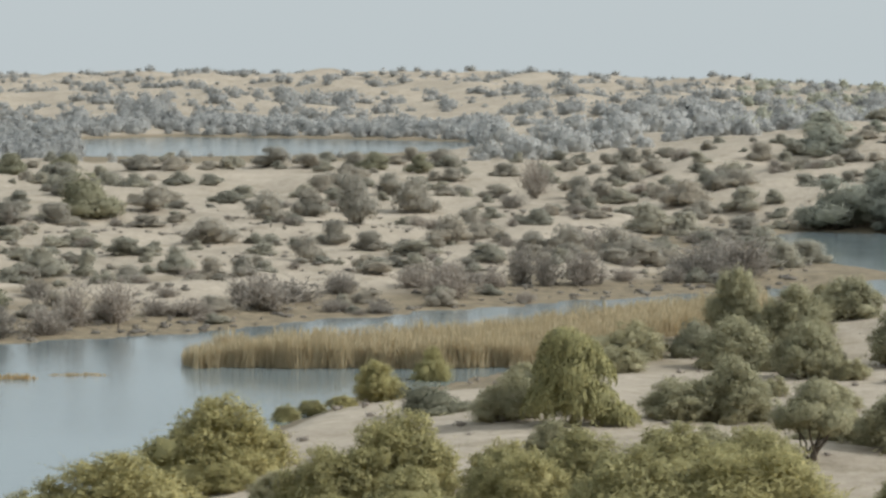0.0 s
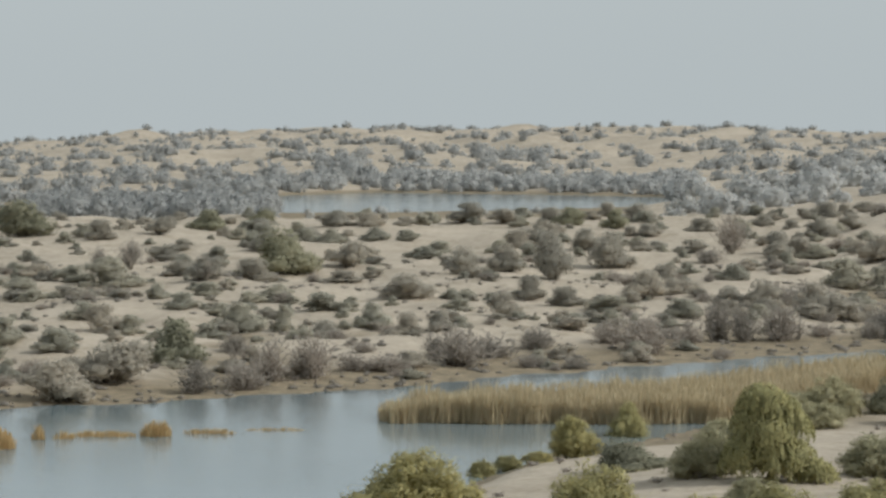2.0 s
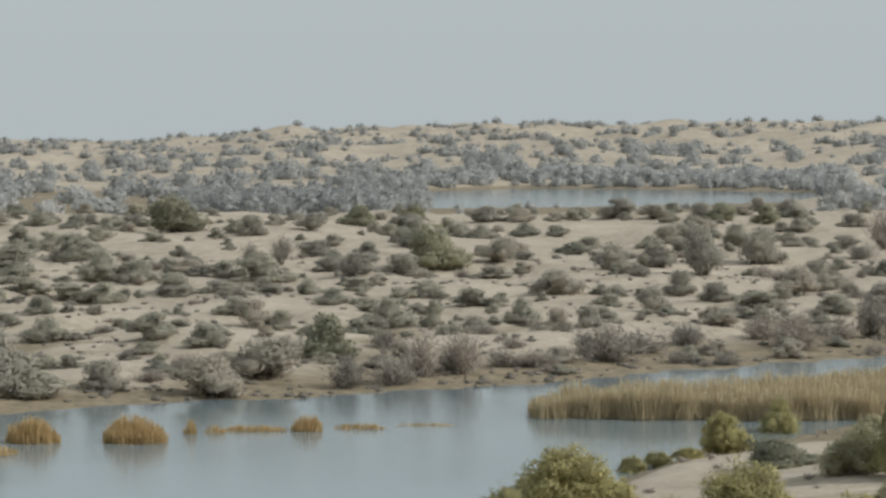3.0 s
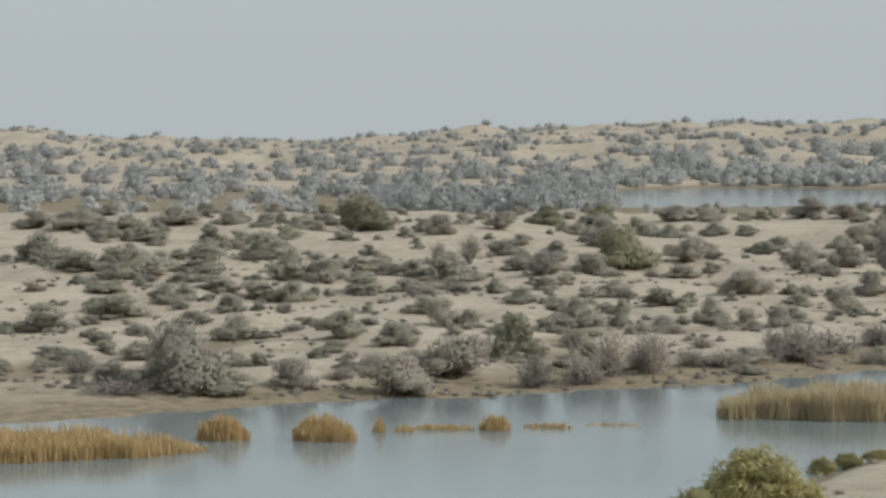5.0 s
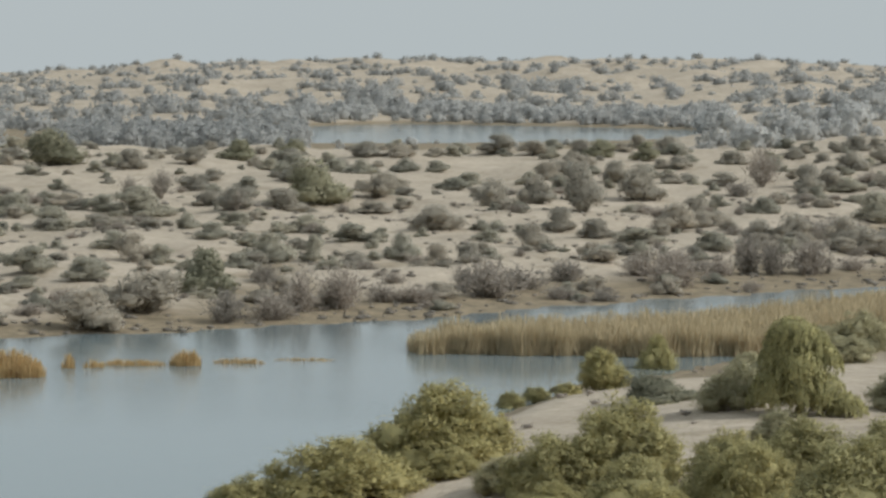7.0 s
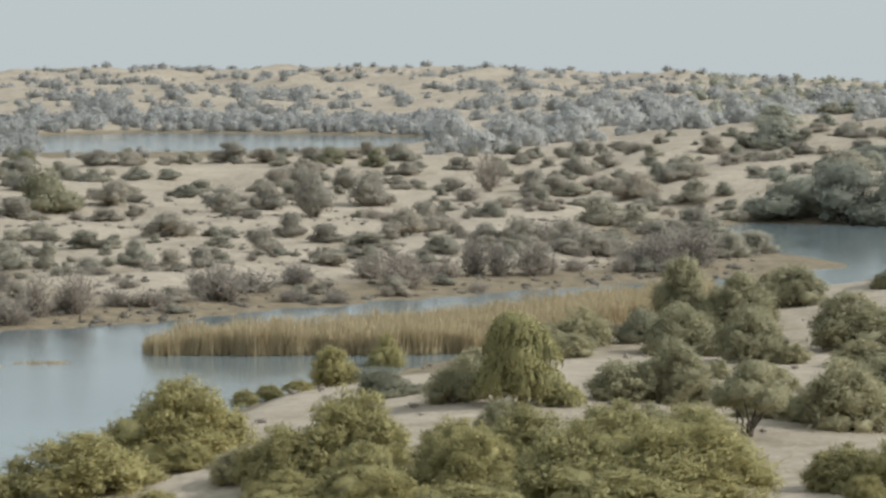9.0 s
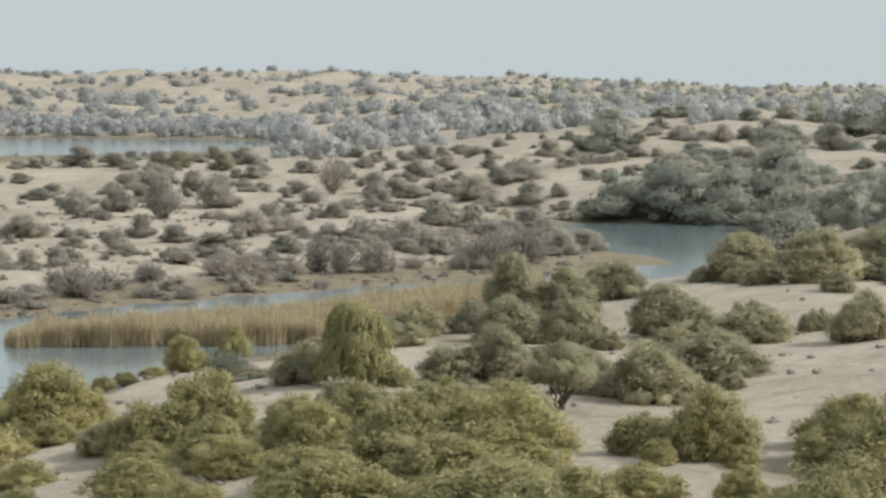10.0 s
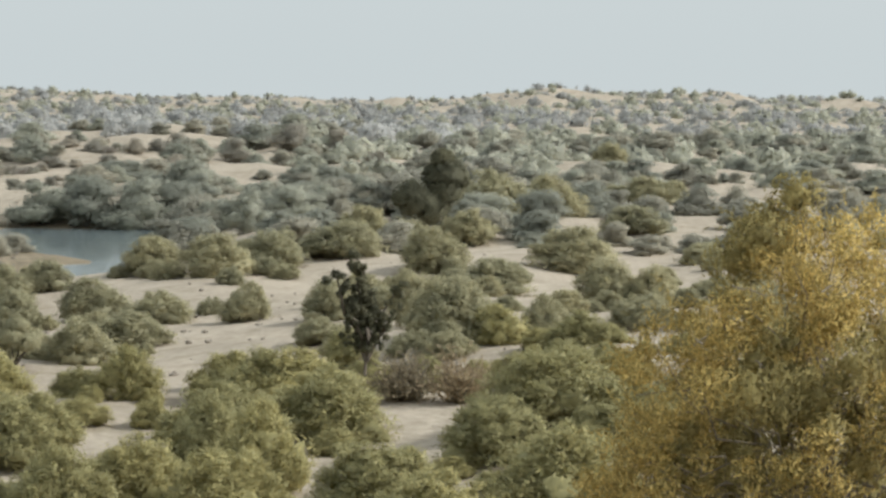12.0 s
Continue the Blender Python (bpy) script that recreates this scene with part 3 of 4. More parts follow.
BANK_FEATHER_A = [
    (-29.7, 187.6, 2.21, 2.37), (-26.9, 190.1, 2.01, 3.09), (-25.6, 195, 2.84, 2.57), (-22.9, 197, 3.26, 2.59),
    (-20.6, 202, 1.3, 2.24), (-18.4, 202.4, 1.31, 3.26), (-13.3, 207.4, 3, 3.96), (-11.2, 213.9, 1.8, 3.44),
    (-8, 220.1, 1.68, 2.65), (-15.3, 212.6, 1.8, 2.35), (-55, 176.8, 0.89, 5.58), (-58.1, 320.4, 2.74, 2.09),
    (-61.3, 317.8, 2.07, 1.68), (-42.8, 186.3, 0.77, 2.3), (-31.1, 215.4, 1.53, 2.18), (-20.8, 212.7, 0.94, 1.71),
    (11.7, 361.7, 4.49, 3.77), (8.2, 339.6, 1.84, 3.54), (0.3, 220.8, 2.92, 4.08), (-2.2, 224.4, 1.89, 2.79),
    (6.4, 232.9, 3.36, 2.52), (8.4, 231.9, 2.89, 2.42), (11.5, 232.4, 2.99, 3.5), (15.2, 235.4, 1.28, 1.99),
]
BANK_FEATHER_B = [
    (-8.1, 220.9, 1.42, 2.31), (21.8, 238.9, 2.98, 4.43), (25.8, 241.9, 3.51, 5.12), (24.3, 248.9, 3.01, 4.01),
    (4, 229.9, 1.38, 2.77),
]
BANK_DARK = [
    (-34.4, 208.1, 3.3, 4.87), (-38.7, 311.7, 4.91, 6.92), (-86.3, 392.6, 4.99, 7.64), (-62.9, 409.1, 2.98, 6.21),
    (-59.4, 442.3, 2.32, 4.47), (-10.7, 429.9, 2.75, 4.48), (-3.6, 409.9, 2.63, 4.27),
]
POOLSIDE = [
    (44.5, 317.4, 5.92, 9.05), (50.8, 314.7, 6.92, 9.35), (56.8, 310.9, 6.85, 9.25), (50.5, 327, 3.58, 6.09),
    (61.8, 311.4, 5.86, 7.24), (63, 291.1, 4.03, 6.83), (61.5, 265.2, 5.39, 6.28), (67.8, 270.5, 3.98, 6.42),
    (70.2, 298.5, 3.47, 6.34), (74.5, 279.8, 3.92, 5.38), (63.3, 368, 2.8, 8.81), (62.9, 337.7, 3.34, 6.67),
    (66.1, 319.1, 3.53, 5.65),
]
DUNE_GREY = [
    (74.9, 423.2, 2.74, 4.39), (82.5, 442.5, 2.29, 4.01), (86.2, 444.1, 3.07, 5.75), (69.7, 464.2, 1.69, 4.17),
    (46.5, 414.3, 2.67, 4.62), (60.5, 418.7, 1.98, 4.68), (77.4, 396.6, 2.76, 4.48), (92.1, 421.1, 4.31, 5.68),
    (104.3, 433.9, 4.92, 7.57), (113.2, 430.9, 3.97, 5.85), (110.7, 392.6, 3.65, 5.39),
]
SLOPE_THICKET_A = [
    (-12.7, 107.9, 2.78, 5.34), (-15.9, 106.9, 1.93, 3.24), (-4, 102.7, 2.74, 3.07), (-1.9, 104.1, 3.62, 4.48),
    (1.5, 96.7, 2.53, 2.2), (-1.1, 94.9, 2.35, 3.13), (24.5, 84.8, 3.79, 4.4), (25.6, 74, 3.8, 5.36),
    (35.2, 69.8, 4.37, 6.67), (28.8, 58.2, 3.11, 4.56), (16.7, 62.5, 3.8, 3.34), (18.3, 57, 4.19, 3.69),
    (9.1, 52.7, 3.09, 3.75), (12.7, 54.8, 3, 3.83), (15.3, 50.1, 3.19, 4.61), (21.7, 49.9, 3.23, 5.35),
    (21.2, 43.6, 3.1, 5.71), (28, 46.9, 4.12, 5.52), (8.7, 66.7, 3.21, 3.93), (5.9, 88.9, 3.37, 4.86),
    (10.1, 88.7, 3.35, 5.16), (2.8, 94.4, 2.66, 2.95), (2.8, 86.1, 2.03, 5.01), (7.8, 83.9, 2.52, 5.27),
]
SLOPE_THICKET_B = [
    (5, 100.4, 2.54, 3.72), (8.2, 100.6, 2.73, 4.55), (11.7, 102.7, 2.57, 3.82), (2.2, 101.1, 2.2, 2.92),
    (9.4, 69.1, 3.11, 4.87), (2.6, 73.8, 3, 5.73), (7.9, 71, 2.93, 6.7), (18.9, 68.9, 3.69, 5.36),
]
SLOPE_BUSH_A = [
    (-9.3, 115.3, 3.74, 5.91), (-8.6, 110.4, 1.21, 2.52), (-8, 144.5, 1.02, 1.5), (-6.8, 146.9, 0.83, 1.52),
    (-5.1, 141.8, 0.73, 1.61), (-3.2, 145, 2.27, 2.84), (-0.6, 163.7, 2.52, 2.19), (2.8, 125, 2.12, 2.96),
    (11.7, 171.7, 2.37, 4.29), (19.1, 183.8, 4.78, 3.61), (22.3, 181.4, 3.85, 4.73), (28, 195.1, 3.09, 4.37),
    (17.1, 164.3, 2.98, 4.73), (27.9, 163.8, 3.38, 5.73), (31.5, 154.6, 2.5, 5.29), (20.7, 156.7, 3.27, 4.18),
    (13.3, 126.6, 3.08, 3.65), (10.7, 126.6, 1.99, 3.8), (18.6, 111.5, 2.82, 4.3), (23.7, 126.4, 2.53, 6.34),
    (18.7, 93.4, 3.05, 3.76), (16.3, 95.7, 1.78, 3.06), (16.3, 91.7, 1.09, 1.49), (19.5, 91, 0.98, 1.36),
]
SLOPE_BUSH_B = [
    (36.4, 203.8, 1.39, 2.65), (39.6, 204.1, 3.74, 5.53), (42.3, 189.2, 3.97, 6.98), (49.7, 197.4, 3.97, 6.12),
    (56.7, 204, 2.93, 6.33), (36.7, 148.9, 3.12, 3.7), (35.9, 157.9, 1.4, 2.33), (38.5, 129.9, 2.88, 3.41),
    (33.9, 111.3, 1.72, 3.43), (33, 101.3, 2.46, 3.07), (40.6, 113.9, 3.38, 3.33), (40.7, 105.1, 3.88, 5.27),
    (42.9, 102.9, 2.47, 4.01), (61.9, 185.1, 3.95, 6.15), (78.7, 233.2, 4.1, 6.56), (57.1, 150.2, 2.8, 5.84),
    (77.3, 192.3, 4.22, 8.41), (61.2, 135.6, 3.59, 4.46), (64, 133.9, 2.95, 3.81), (46.5, 105, 2.58, 3.03),
    (45.3, 94.6, 2.18, 3.51), (52.7, 105.3, 1.97, 4.14), (101.3, 241.3, 3.38, 7.2), (68.6, 238.6, 4.16, 6.3),
]
SLOPE_BUSH_C = [
    (72.8, 235.3, 3.18, 5.02), (58.1, 201.7, 3.56, 6.62), (102.4, 273.6, 5.21, 7.9), (92.9, 268.8, 5.88, 10.51),
    (91.9, 198.2, 2.07, 3.41), (23.8, 91.3, 2.14, 4.12), (14, 82.4, 1.46, 2.96), (17.7, 81.6, 1.64, 2.22),
    (24.3, 95.1, 2.2, 3.91), (25.9, 83.5, 3.44, 7.12), (40.4, 106.4, 3.8, 5.54), (117, 292.9, 2.61, 6.13),
    (122.5, 292.3, 3.1, 6.53),
]
SLOPE_DARK = [
    (-0.2, 133.4, 1.52, 3.56), (15.1, 172, 2.33, 2.67),
]
SLOPE_THORN = [
    (31.3, 81.8, 2.6, 3.62), (33.7, 79.9, 2.75, 3.29),
]
EAST = [
    (107.8, 296, 3.52, 5.39), (92.7, 266.9, 3.56, 5.61), (120, 290.4, 3.88, 5.37), (125, 293.2, 3.17, 4.68), (155.4, 405.4, 4.14, 6.11),
]
WILLOW = [
    (5.6, 122.7, 4.3, 4.1),
]
MARKS = [
    (80.6, 252, 9.6, 9.4), (31.2, 90, 7.2, 4.0), (14.4, 108.8, 3.1, 3.1),
]
STAKE = [
    (-22.3, 192.9, 0.7, 0.18),
]
DEAD = [
    (-28.8, 203.1, 2.26),
    (-56, 308.6, 2.83),
    (-58.3, 302.1, 2.46),
    (-26.3, 192.8, 2.34),
    (11.7, 353.7, 3.9),
    (-44.6, 288.3, 2.34),
    (4.1, 239.4, 1.44),
    (-42.6, 185.3, 1.15),
    (12.9, 232.9, 1.87),
    (32.2, 84.5, 2.6),
    (46.1, 95.1, 1.5),
]
# bare sand between the near bushes: x, y and half sizes
BARE = [
    (-6.3, 135.4, 1.4, 17.2), (-3.8, 150.1, 1.7, 11), (1.5, 118.7, 1.3, 5.3), (1.6, 112.5, 1.2, 5.3),
    (11.6, 122.9, 3, 6.6), (14.8, 95.5, 1.5, 6.3), (10.3, 141.4, 1.4, 16.3), (16, 88.2, 2.1, 5),
    (33.3, 137.8, 4.1, 19.8), (25.9, 116.3, 0.7, 11.8), (43.9, 166.8, 1.8, 15.1), (36.9, 180.5, 3.8, 4.7),
    (25.9, 186.3, 1.1, 5.9), (32.8, 134.5, 4.8, 24.5), (23.8, 108.3, 0.9, 12.4), (30.7, 75, 3.1, 3.5),
    (13.9, 78.4, 2.5, 5.6), (99.9, 271.5, 7, 23.8), (81.1, 225.9, 3.9, 27), (94.8, 219.8, 3.3, 18.9),
    (21.5, 62.4, 1.4, 4.9), (69.4, 172, 2.4, 16.2), (60.7, 207.4, 4.4, 19.6),
]

r = np.random.RandomState(5)


def set_out(kind, rows, squat=1.0, spread=1.1):
    for x, y, tall, wide in rows:
        kind.put(x, y, tall * squat * 1.05, wide * spread, r.uniform(0, 360))


GREYS, OLIVES = (BANK_GREY_A, BANK_GREY_B, BANK_GREY_C), (BANK_OLIVE_A, BANK_OLIVE_B, BANK_OLIVE_C)
for rows in GREYS:
    set_out(grey, rows, 0.97, 1.28)
for rows in OLIVES:
    set_out(olive, rows, 0.97, 1.28)
for rows in (BANK_FEATHER_A, BANK_FEATHER_B):
    set_out(feather, rows, 1.05, 1.3)
set_out(dark, BANK_DARK)
set_out(dark, SLOPE_DARK)
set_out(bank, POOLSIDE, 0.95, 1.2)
set_out(grey, DUNE_GREY)
for rows in (SLOPE_BUSH_A, SLOPE_BUSH_B, SLOPE_BUSH_C):
    # near bushes get the fresh leaf, farther ones the haze-tinted green
    set_out(soft, [p for p in rows if p[1] < 104 or p[0] < 0], 0.98, 1.2)
    set_out(mesquite, [p for p in rows if p[1] >= 104 and p[0] >= 0], 1.0, 1.22)
set_out(mesquite, EAST, 1.0, 1.15)
for rows in (SLOPE_THICKET_A, SLOPE_THICKET_B):
    set_out(soft, rows, 0.96, 1.3)
set_out(thorny, SLOPE_THORN, 1.0, 1.3)
TAKEN = np.array([p[:2] for rows in (BANK_GREY_A, BANK_GREY_B, BANK_GREY_C, BANK_OLIVE_A, BANK_OLIVE_B, BANK_OLIVE_C, BANK_FEATHER_A, BANK_FEATHER_B,
                                     BANK_DARK, POOLSIDE, DUNE_GREY, SLOPE_BUSH_A, SLOPE_BUSH_B, SLOPE_BUSH_C, SLOPE_THICKET_A, SLOPE_THICKET_B, SLOPE_DARK, SLOPE_THORN, EAST, WILLOW, MARKS) for p in rows])


def free(x, y, gap):
    return float(wet(x, y)) < -2.0 and np.hypot(TAKEN[:, 0] - x, TAKEN[:, 1] - y).min() > gap


def scatter(n, x0, x1, y0, y1, kinds, sizes, gap):
    """Small shrubs in the bare places; x0 and x1 are shares of y."""
    done = tries = 0
    while done < n and tries < n * 40:
        tries += 1
        y = r.uniform(y0, y1)
        x = r.uniform(x0, x1) * y
        if not free(x, y, gap) or waves(x, y, 30, 21) < -0.35:
            continue
        h = r.choice(sizes) * r.uniform(0.75, 1.3)
        kinds[r.randint(len(kinds))].put(x, y, h, h * r.uniform(1.6, 2.7), r.uniform(0, 360))
        done += 1


scatter(400, -0.36, 0.11, 186, 330, [camelthorn, camelthorn, camelthorn, feather], [0.5, 0.8, 1.1], 1.5)
scatter(240, -0.33, 0.17, 330, 480, [olive, grey], [0.9, 1.4, 1.9], 2.6)
scatter(190, 0.13, 0.5, 330, 560, [acacia], [2.0, 3.0, 3.8], 5.0)
scatter(150, 0.24, 0.58, 210, 360, [acacia, olive], [1.5, 2.2, 3.0], 3.4)


scatter(70, 0.19, 0.40, 250, 338, [bank, acacia, olive], [2.4, 3.2, 4.0], 3.2)
scatter(70, 0.03, 0.17, 240, 450, [grey, olive, feather], [1.0, 1.4, 1.9], 2.8)
scatter(34, 0.0, 0.11, 224, 330, [feather, grey], [0.8, 1.1, 1.5], 2.4)

# lower bushes that close the near slope, all but the bare sand
PATCH = np.array(BARE)
SET = [tuple(p) for p in TAKEN]
done = tries = 0
while done < 270 and tries < 12000:
    tries += 1
    y = r.uniform(38, 215)
    x = r.uniform(-0.14 * y, 0.42 * (y + 60) - 4)
    if float(wet(x, y)) > -3 or (x < 4 and y > 108) or (y > 186 and x < 26):
        continue
    h = r.uniform(0.9, 1.9)
    w = h * r.uniform(1.7, 2.6)
    # keep the bare sand and the sightlines onto it open
    before = PATCH[:, 1] - y
    aside = np.abs(x + 2 - (PATCH[:, 0] + 2) * (y + 35) / (PATCH[:, 1] + 35))
    if ((before > -PATCH[:, 3] - 1.5) & (before < 5.0 * h + PATCH[:, 3]) & (aside < PATCH[:, 2] + 0.45 * w)).any():
        continue
    if min(math.hypot(x - p[0], (y - p[1]) * 0.6) for p in SET) < 1.4:
        continue
    (soft if y < 100 else mesquite).put(x, y, h, w, r.uniform(0, 360))
    SET.append((x, y))
    done += 1


dead = Kind([dead_shrub(130 + k) for k in range(3)])
for x, y, tall in DEAD:
    dead.put(x, y, tall, tall * 1.2, r.uniform(0, 360))


# ---- marked trees ----
def weeping_tree(x, y, tall, wide):
    """Uneven heaped crown with long hanging sprays in tiers down to the ground."""
    q = np.random.RandomState(7)
    R = wide / 2
    L = np.array([(-R * 0.12, 0, tall * 0.80, R * 0.50, R * 0.52, tall * 0.19), (R * 0.30, 0.1, tall * 0.70, R * 0.38, R * 0.42, tall * 0.17),
                  (-R * 0.42, 0, tall * 0.60, R * 0.32, R * 0.42, tall * 0.18), (R * 0.62, -0.1, tall * 0.60, R * 0.22, R * 0.26, tall * 0.10),
                  (0, -R * 0.3, tall * 0.50, R * 0.46, R * 0.42, tall * 0.2), (-R * 0.55, -0.2, tall * 0.24, R * 0.38, R * 0.5, tall * 0.22),
                  (R * 0.05, -0.3, tall * 0.25, R * 0.5, R * 0.55, tall * 0.24), (R * 0.55, -0.2, tall * 0.22, R * 0.42, R * 0.5, tall * 0.22), (R * 1.0, -0.2, tall * 0.1, R * 0.36, R * 0.4, tall * 0.13)])
    v1 = join([leaf_cloud(q, L, 7000, 0.07, 0.4, long=3.0, inner=0.6, loose=0.4, whole_share=0.1), leaf_mass(q, L, 0.62, 0.45)])
    c, s, u, w = [], [], [], []
    for k in range(620):
        l = L[q.randint(len(L))]
        d = q.normal(size=3)
        d[2] = abs(d[2]) * 0.8
        d /= np.linalg.norm(d)
        top = l[:3] + d * l[3:] * q.uniform(0.9, 1.12)
        drop = q.uniform(0.08, 0.26) * tall
        out = np.array([d[0], d[1], 0]) * 0.12 * R
        for t in np.linspace(0, 1, 20):
            p = top + out * math.sin(t * 1.6) - np.array([0, 0, drop * t])
            if p[2] < 0.05:
                break
            c.append(p + q.normal(size=3) * 0.03)
            w.append(np.array([d[0], d[1], 0.25]) + q.normal(size=3) * 0.2)
            g = np.array([q.normal() * 0.4, q.normal() * 0.4, -1.0])
            side = np.cross(g, q.normal(size=3))
            s.append(side / np.linalg.norm(side) * 0.026)
            u.append(g * 0.075)
    s, u, w = np.array(s), np.array(u), np.array(w)
    s *= np.sign((np.cross(s, u) * w).sum(1))[:, None]
    crown = join([v1, blades(np.array(c), s, u, w)])
    stems = sheaf([limb(q, (0, 0, -0.2), (0.05, 0, tall * 0.45), 0.16)] + [limb(q, (0.02, 0, tall * 0.3), (l[0], l[1], l[2]), 0.07) for l in L[:4]])
    ob = plant("weeping_tree", "round weeping tree with hanging green sprays on the spit", "tree", "", stems, crown, WEEPING)
    ob.matrix_basis = pose(x, y, height(x, y))


def dark_tree(x, y, tall, wide):
    """Very dark dense tree of two heaped masses."""
    q = np.random.RandomState(8)
    R = wide / 2
    L = [(-R * 0.55, 0, tall * 0.42, R * 0.5, R * 0.5, tall * 0.22), (-R * 0.1, 0, tall * 0.26, R * 0.5, R * 0.5, tall * 0.24), (R * 0.22, 0, tall * 0.48, R * 0.48, R * 0.45, tall * 0.2),
         (R * 0.34, 0, tall * 0.72, R * 0.44, R * 0.45, tall * 0.2), (R * 0.02, 0.2, tall * 0.68, R * 0.34, R * 0.3, tall * 0.14), (R * 0.2, 0.1, tall * 0.88, R * 0.3, R * 0.3, tall * 0.12),
         (R * 0.62, 0, tall * 0.64, R * 0.26, R * 0.26, tall * 0.12), (-R * 0.85, 0, tall * 0.4, R * 0.22, R * 0.24, tall * 0.1)]
    root = tagged(new("dark_tree"), "tall very dark green tree with two leafy masses", "tree")
    part("trunk", mesh_from("trunk", *limb(q, (0, 0, -0.2), (R * 0.1, 0, tall * 0.6), 0.3), BARK), root)
    for l in L:
        branch = part("branch", mesh_from("branch", *limb(q, (0, 0, tall * 0.2), l[:3], 0.12), BARK), root)
        v, f, face = join([leaf_cloud(q, [l], 2400, 0.12, 0.1), leaf_mass(q, [l], 0.8)])
        part("foliage", mesh_from("foliage", v, f, DARK, True, face), branch, "dense dark green foliage")
    root.matrix_basis = pose(x, y, height(x, y))


def tufted_tree(x, y, tall, wide):
    """Lopped tree: upright knotted limbs with dense dark leaf tufts along them."""
    q = np.random.RandomState(9)
    R = wide / 2
    tips = [(-R * 0.85, 0, tall * 0.87), (-R * 0.3, 0.2, tall * 1.0), (-R * 0.05, -0.2, tall * 0.9), (R * 0.2, 0.1, tall * 0.66), (R * 0.9, 0, tall * 0.74), (-R * 0.55, -0.3, tall * 0.6), (R * 0.55, 0.3, tall * 0.55), (-R * 0.1, 0, tall * 0.76)]
    fork = np.array([0.05, 0, tall * 0.24])
    root = tagged(new("tufted_tree"), "lopped thorn tree with dark leaf tufts on bare limbs", "tree")
    part("trunk", mesh_from("trunk", *limb(q, (0, 0, -0.3), fork * 1.05, 0.2, 0.05), BARK), root)
    for t in tips:
        branch = part("branch", mesh_from("branch", *limb(q, fork * q.uniform(0.8, 1.0), t, 0.17, 0.12), BARK), root)
        L = []
        for k in range(26):
            f = 0.1 + 0.92 * k / 25
            p = fork + (np.array(t) - fork) * f + q.normal(size=3) * np.array([0.3, 0.3, 0.2])
            L.append((*p, *(q.uniform(0.12, 0.34, 3) * (0.6 + 0.4 * f))))
        v, f, face = join([leaf_cloud(q, L, 3200, 0.06, 0.0, inner=0.05, loose=0.9), sprays(q, L, 60, 0.07, 0.32, 9, 0.1)])
        part("leaf_tuft", mesh_from("leaf_tuft", v, f, DARK, True, face), branch, "dark green leaf tuft")
    root.matrix_basis = pose(x, y, height(x, y))


def open_tree(x, y, tall, wide):
    """Small tree whose forked stems show below the crown."""
    q = np.random.RandomState(12)
    R = wide / 2
    L = [(math.cos(a) * R * f, math.sin(a) * R * f, tall * z, R * s, R * s, tall * 0.17) for a, f, z, s in
         ((0.3, 0.6, 0.56, 0.5), (1.8, 0.5, 0.62, 0.55), (3.0, 0.65, 0.5, 0.5), (4.2, 0.5, 0.6, 0.55), (5.4, 0.6, 0.48, 0.5), (0.9, 0.1, 0.82, 0.55))]
    stems = sheaf([limb(q, (q.normal() * 0.06, q.normal() * 0.06, -0.2), l[:3], 0.085, 0.16) for l in L] + [limb(q, (0, 0, -0.2), (R * 0.3, -0.2, tall * 0.7), 0.1)])
    ob = plant("forked_tree", "small green tree with dark forked stems over bare sand", "tree", "", stems, join([leaf_cloud(q, L, 9000, 0.05, 0.2), leaf_mass(q, L, 0.75), sprays(q, L, 160, 0.09, 0.5)]), GREEN)
    ob.matrix_basis = pose(x, y, height(x, y))


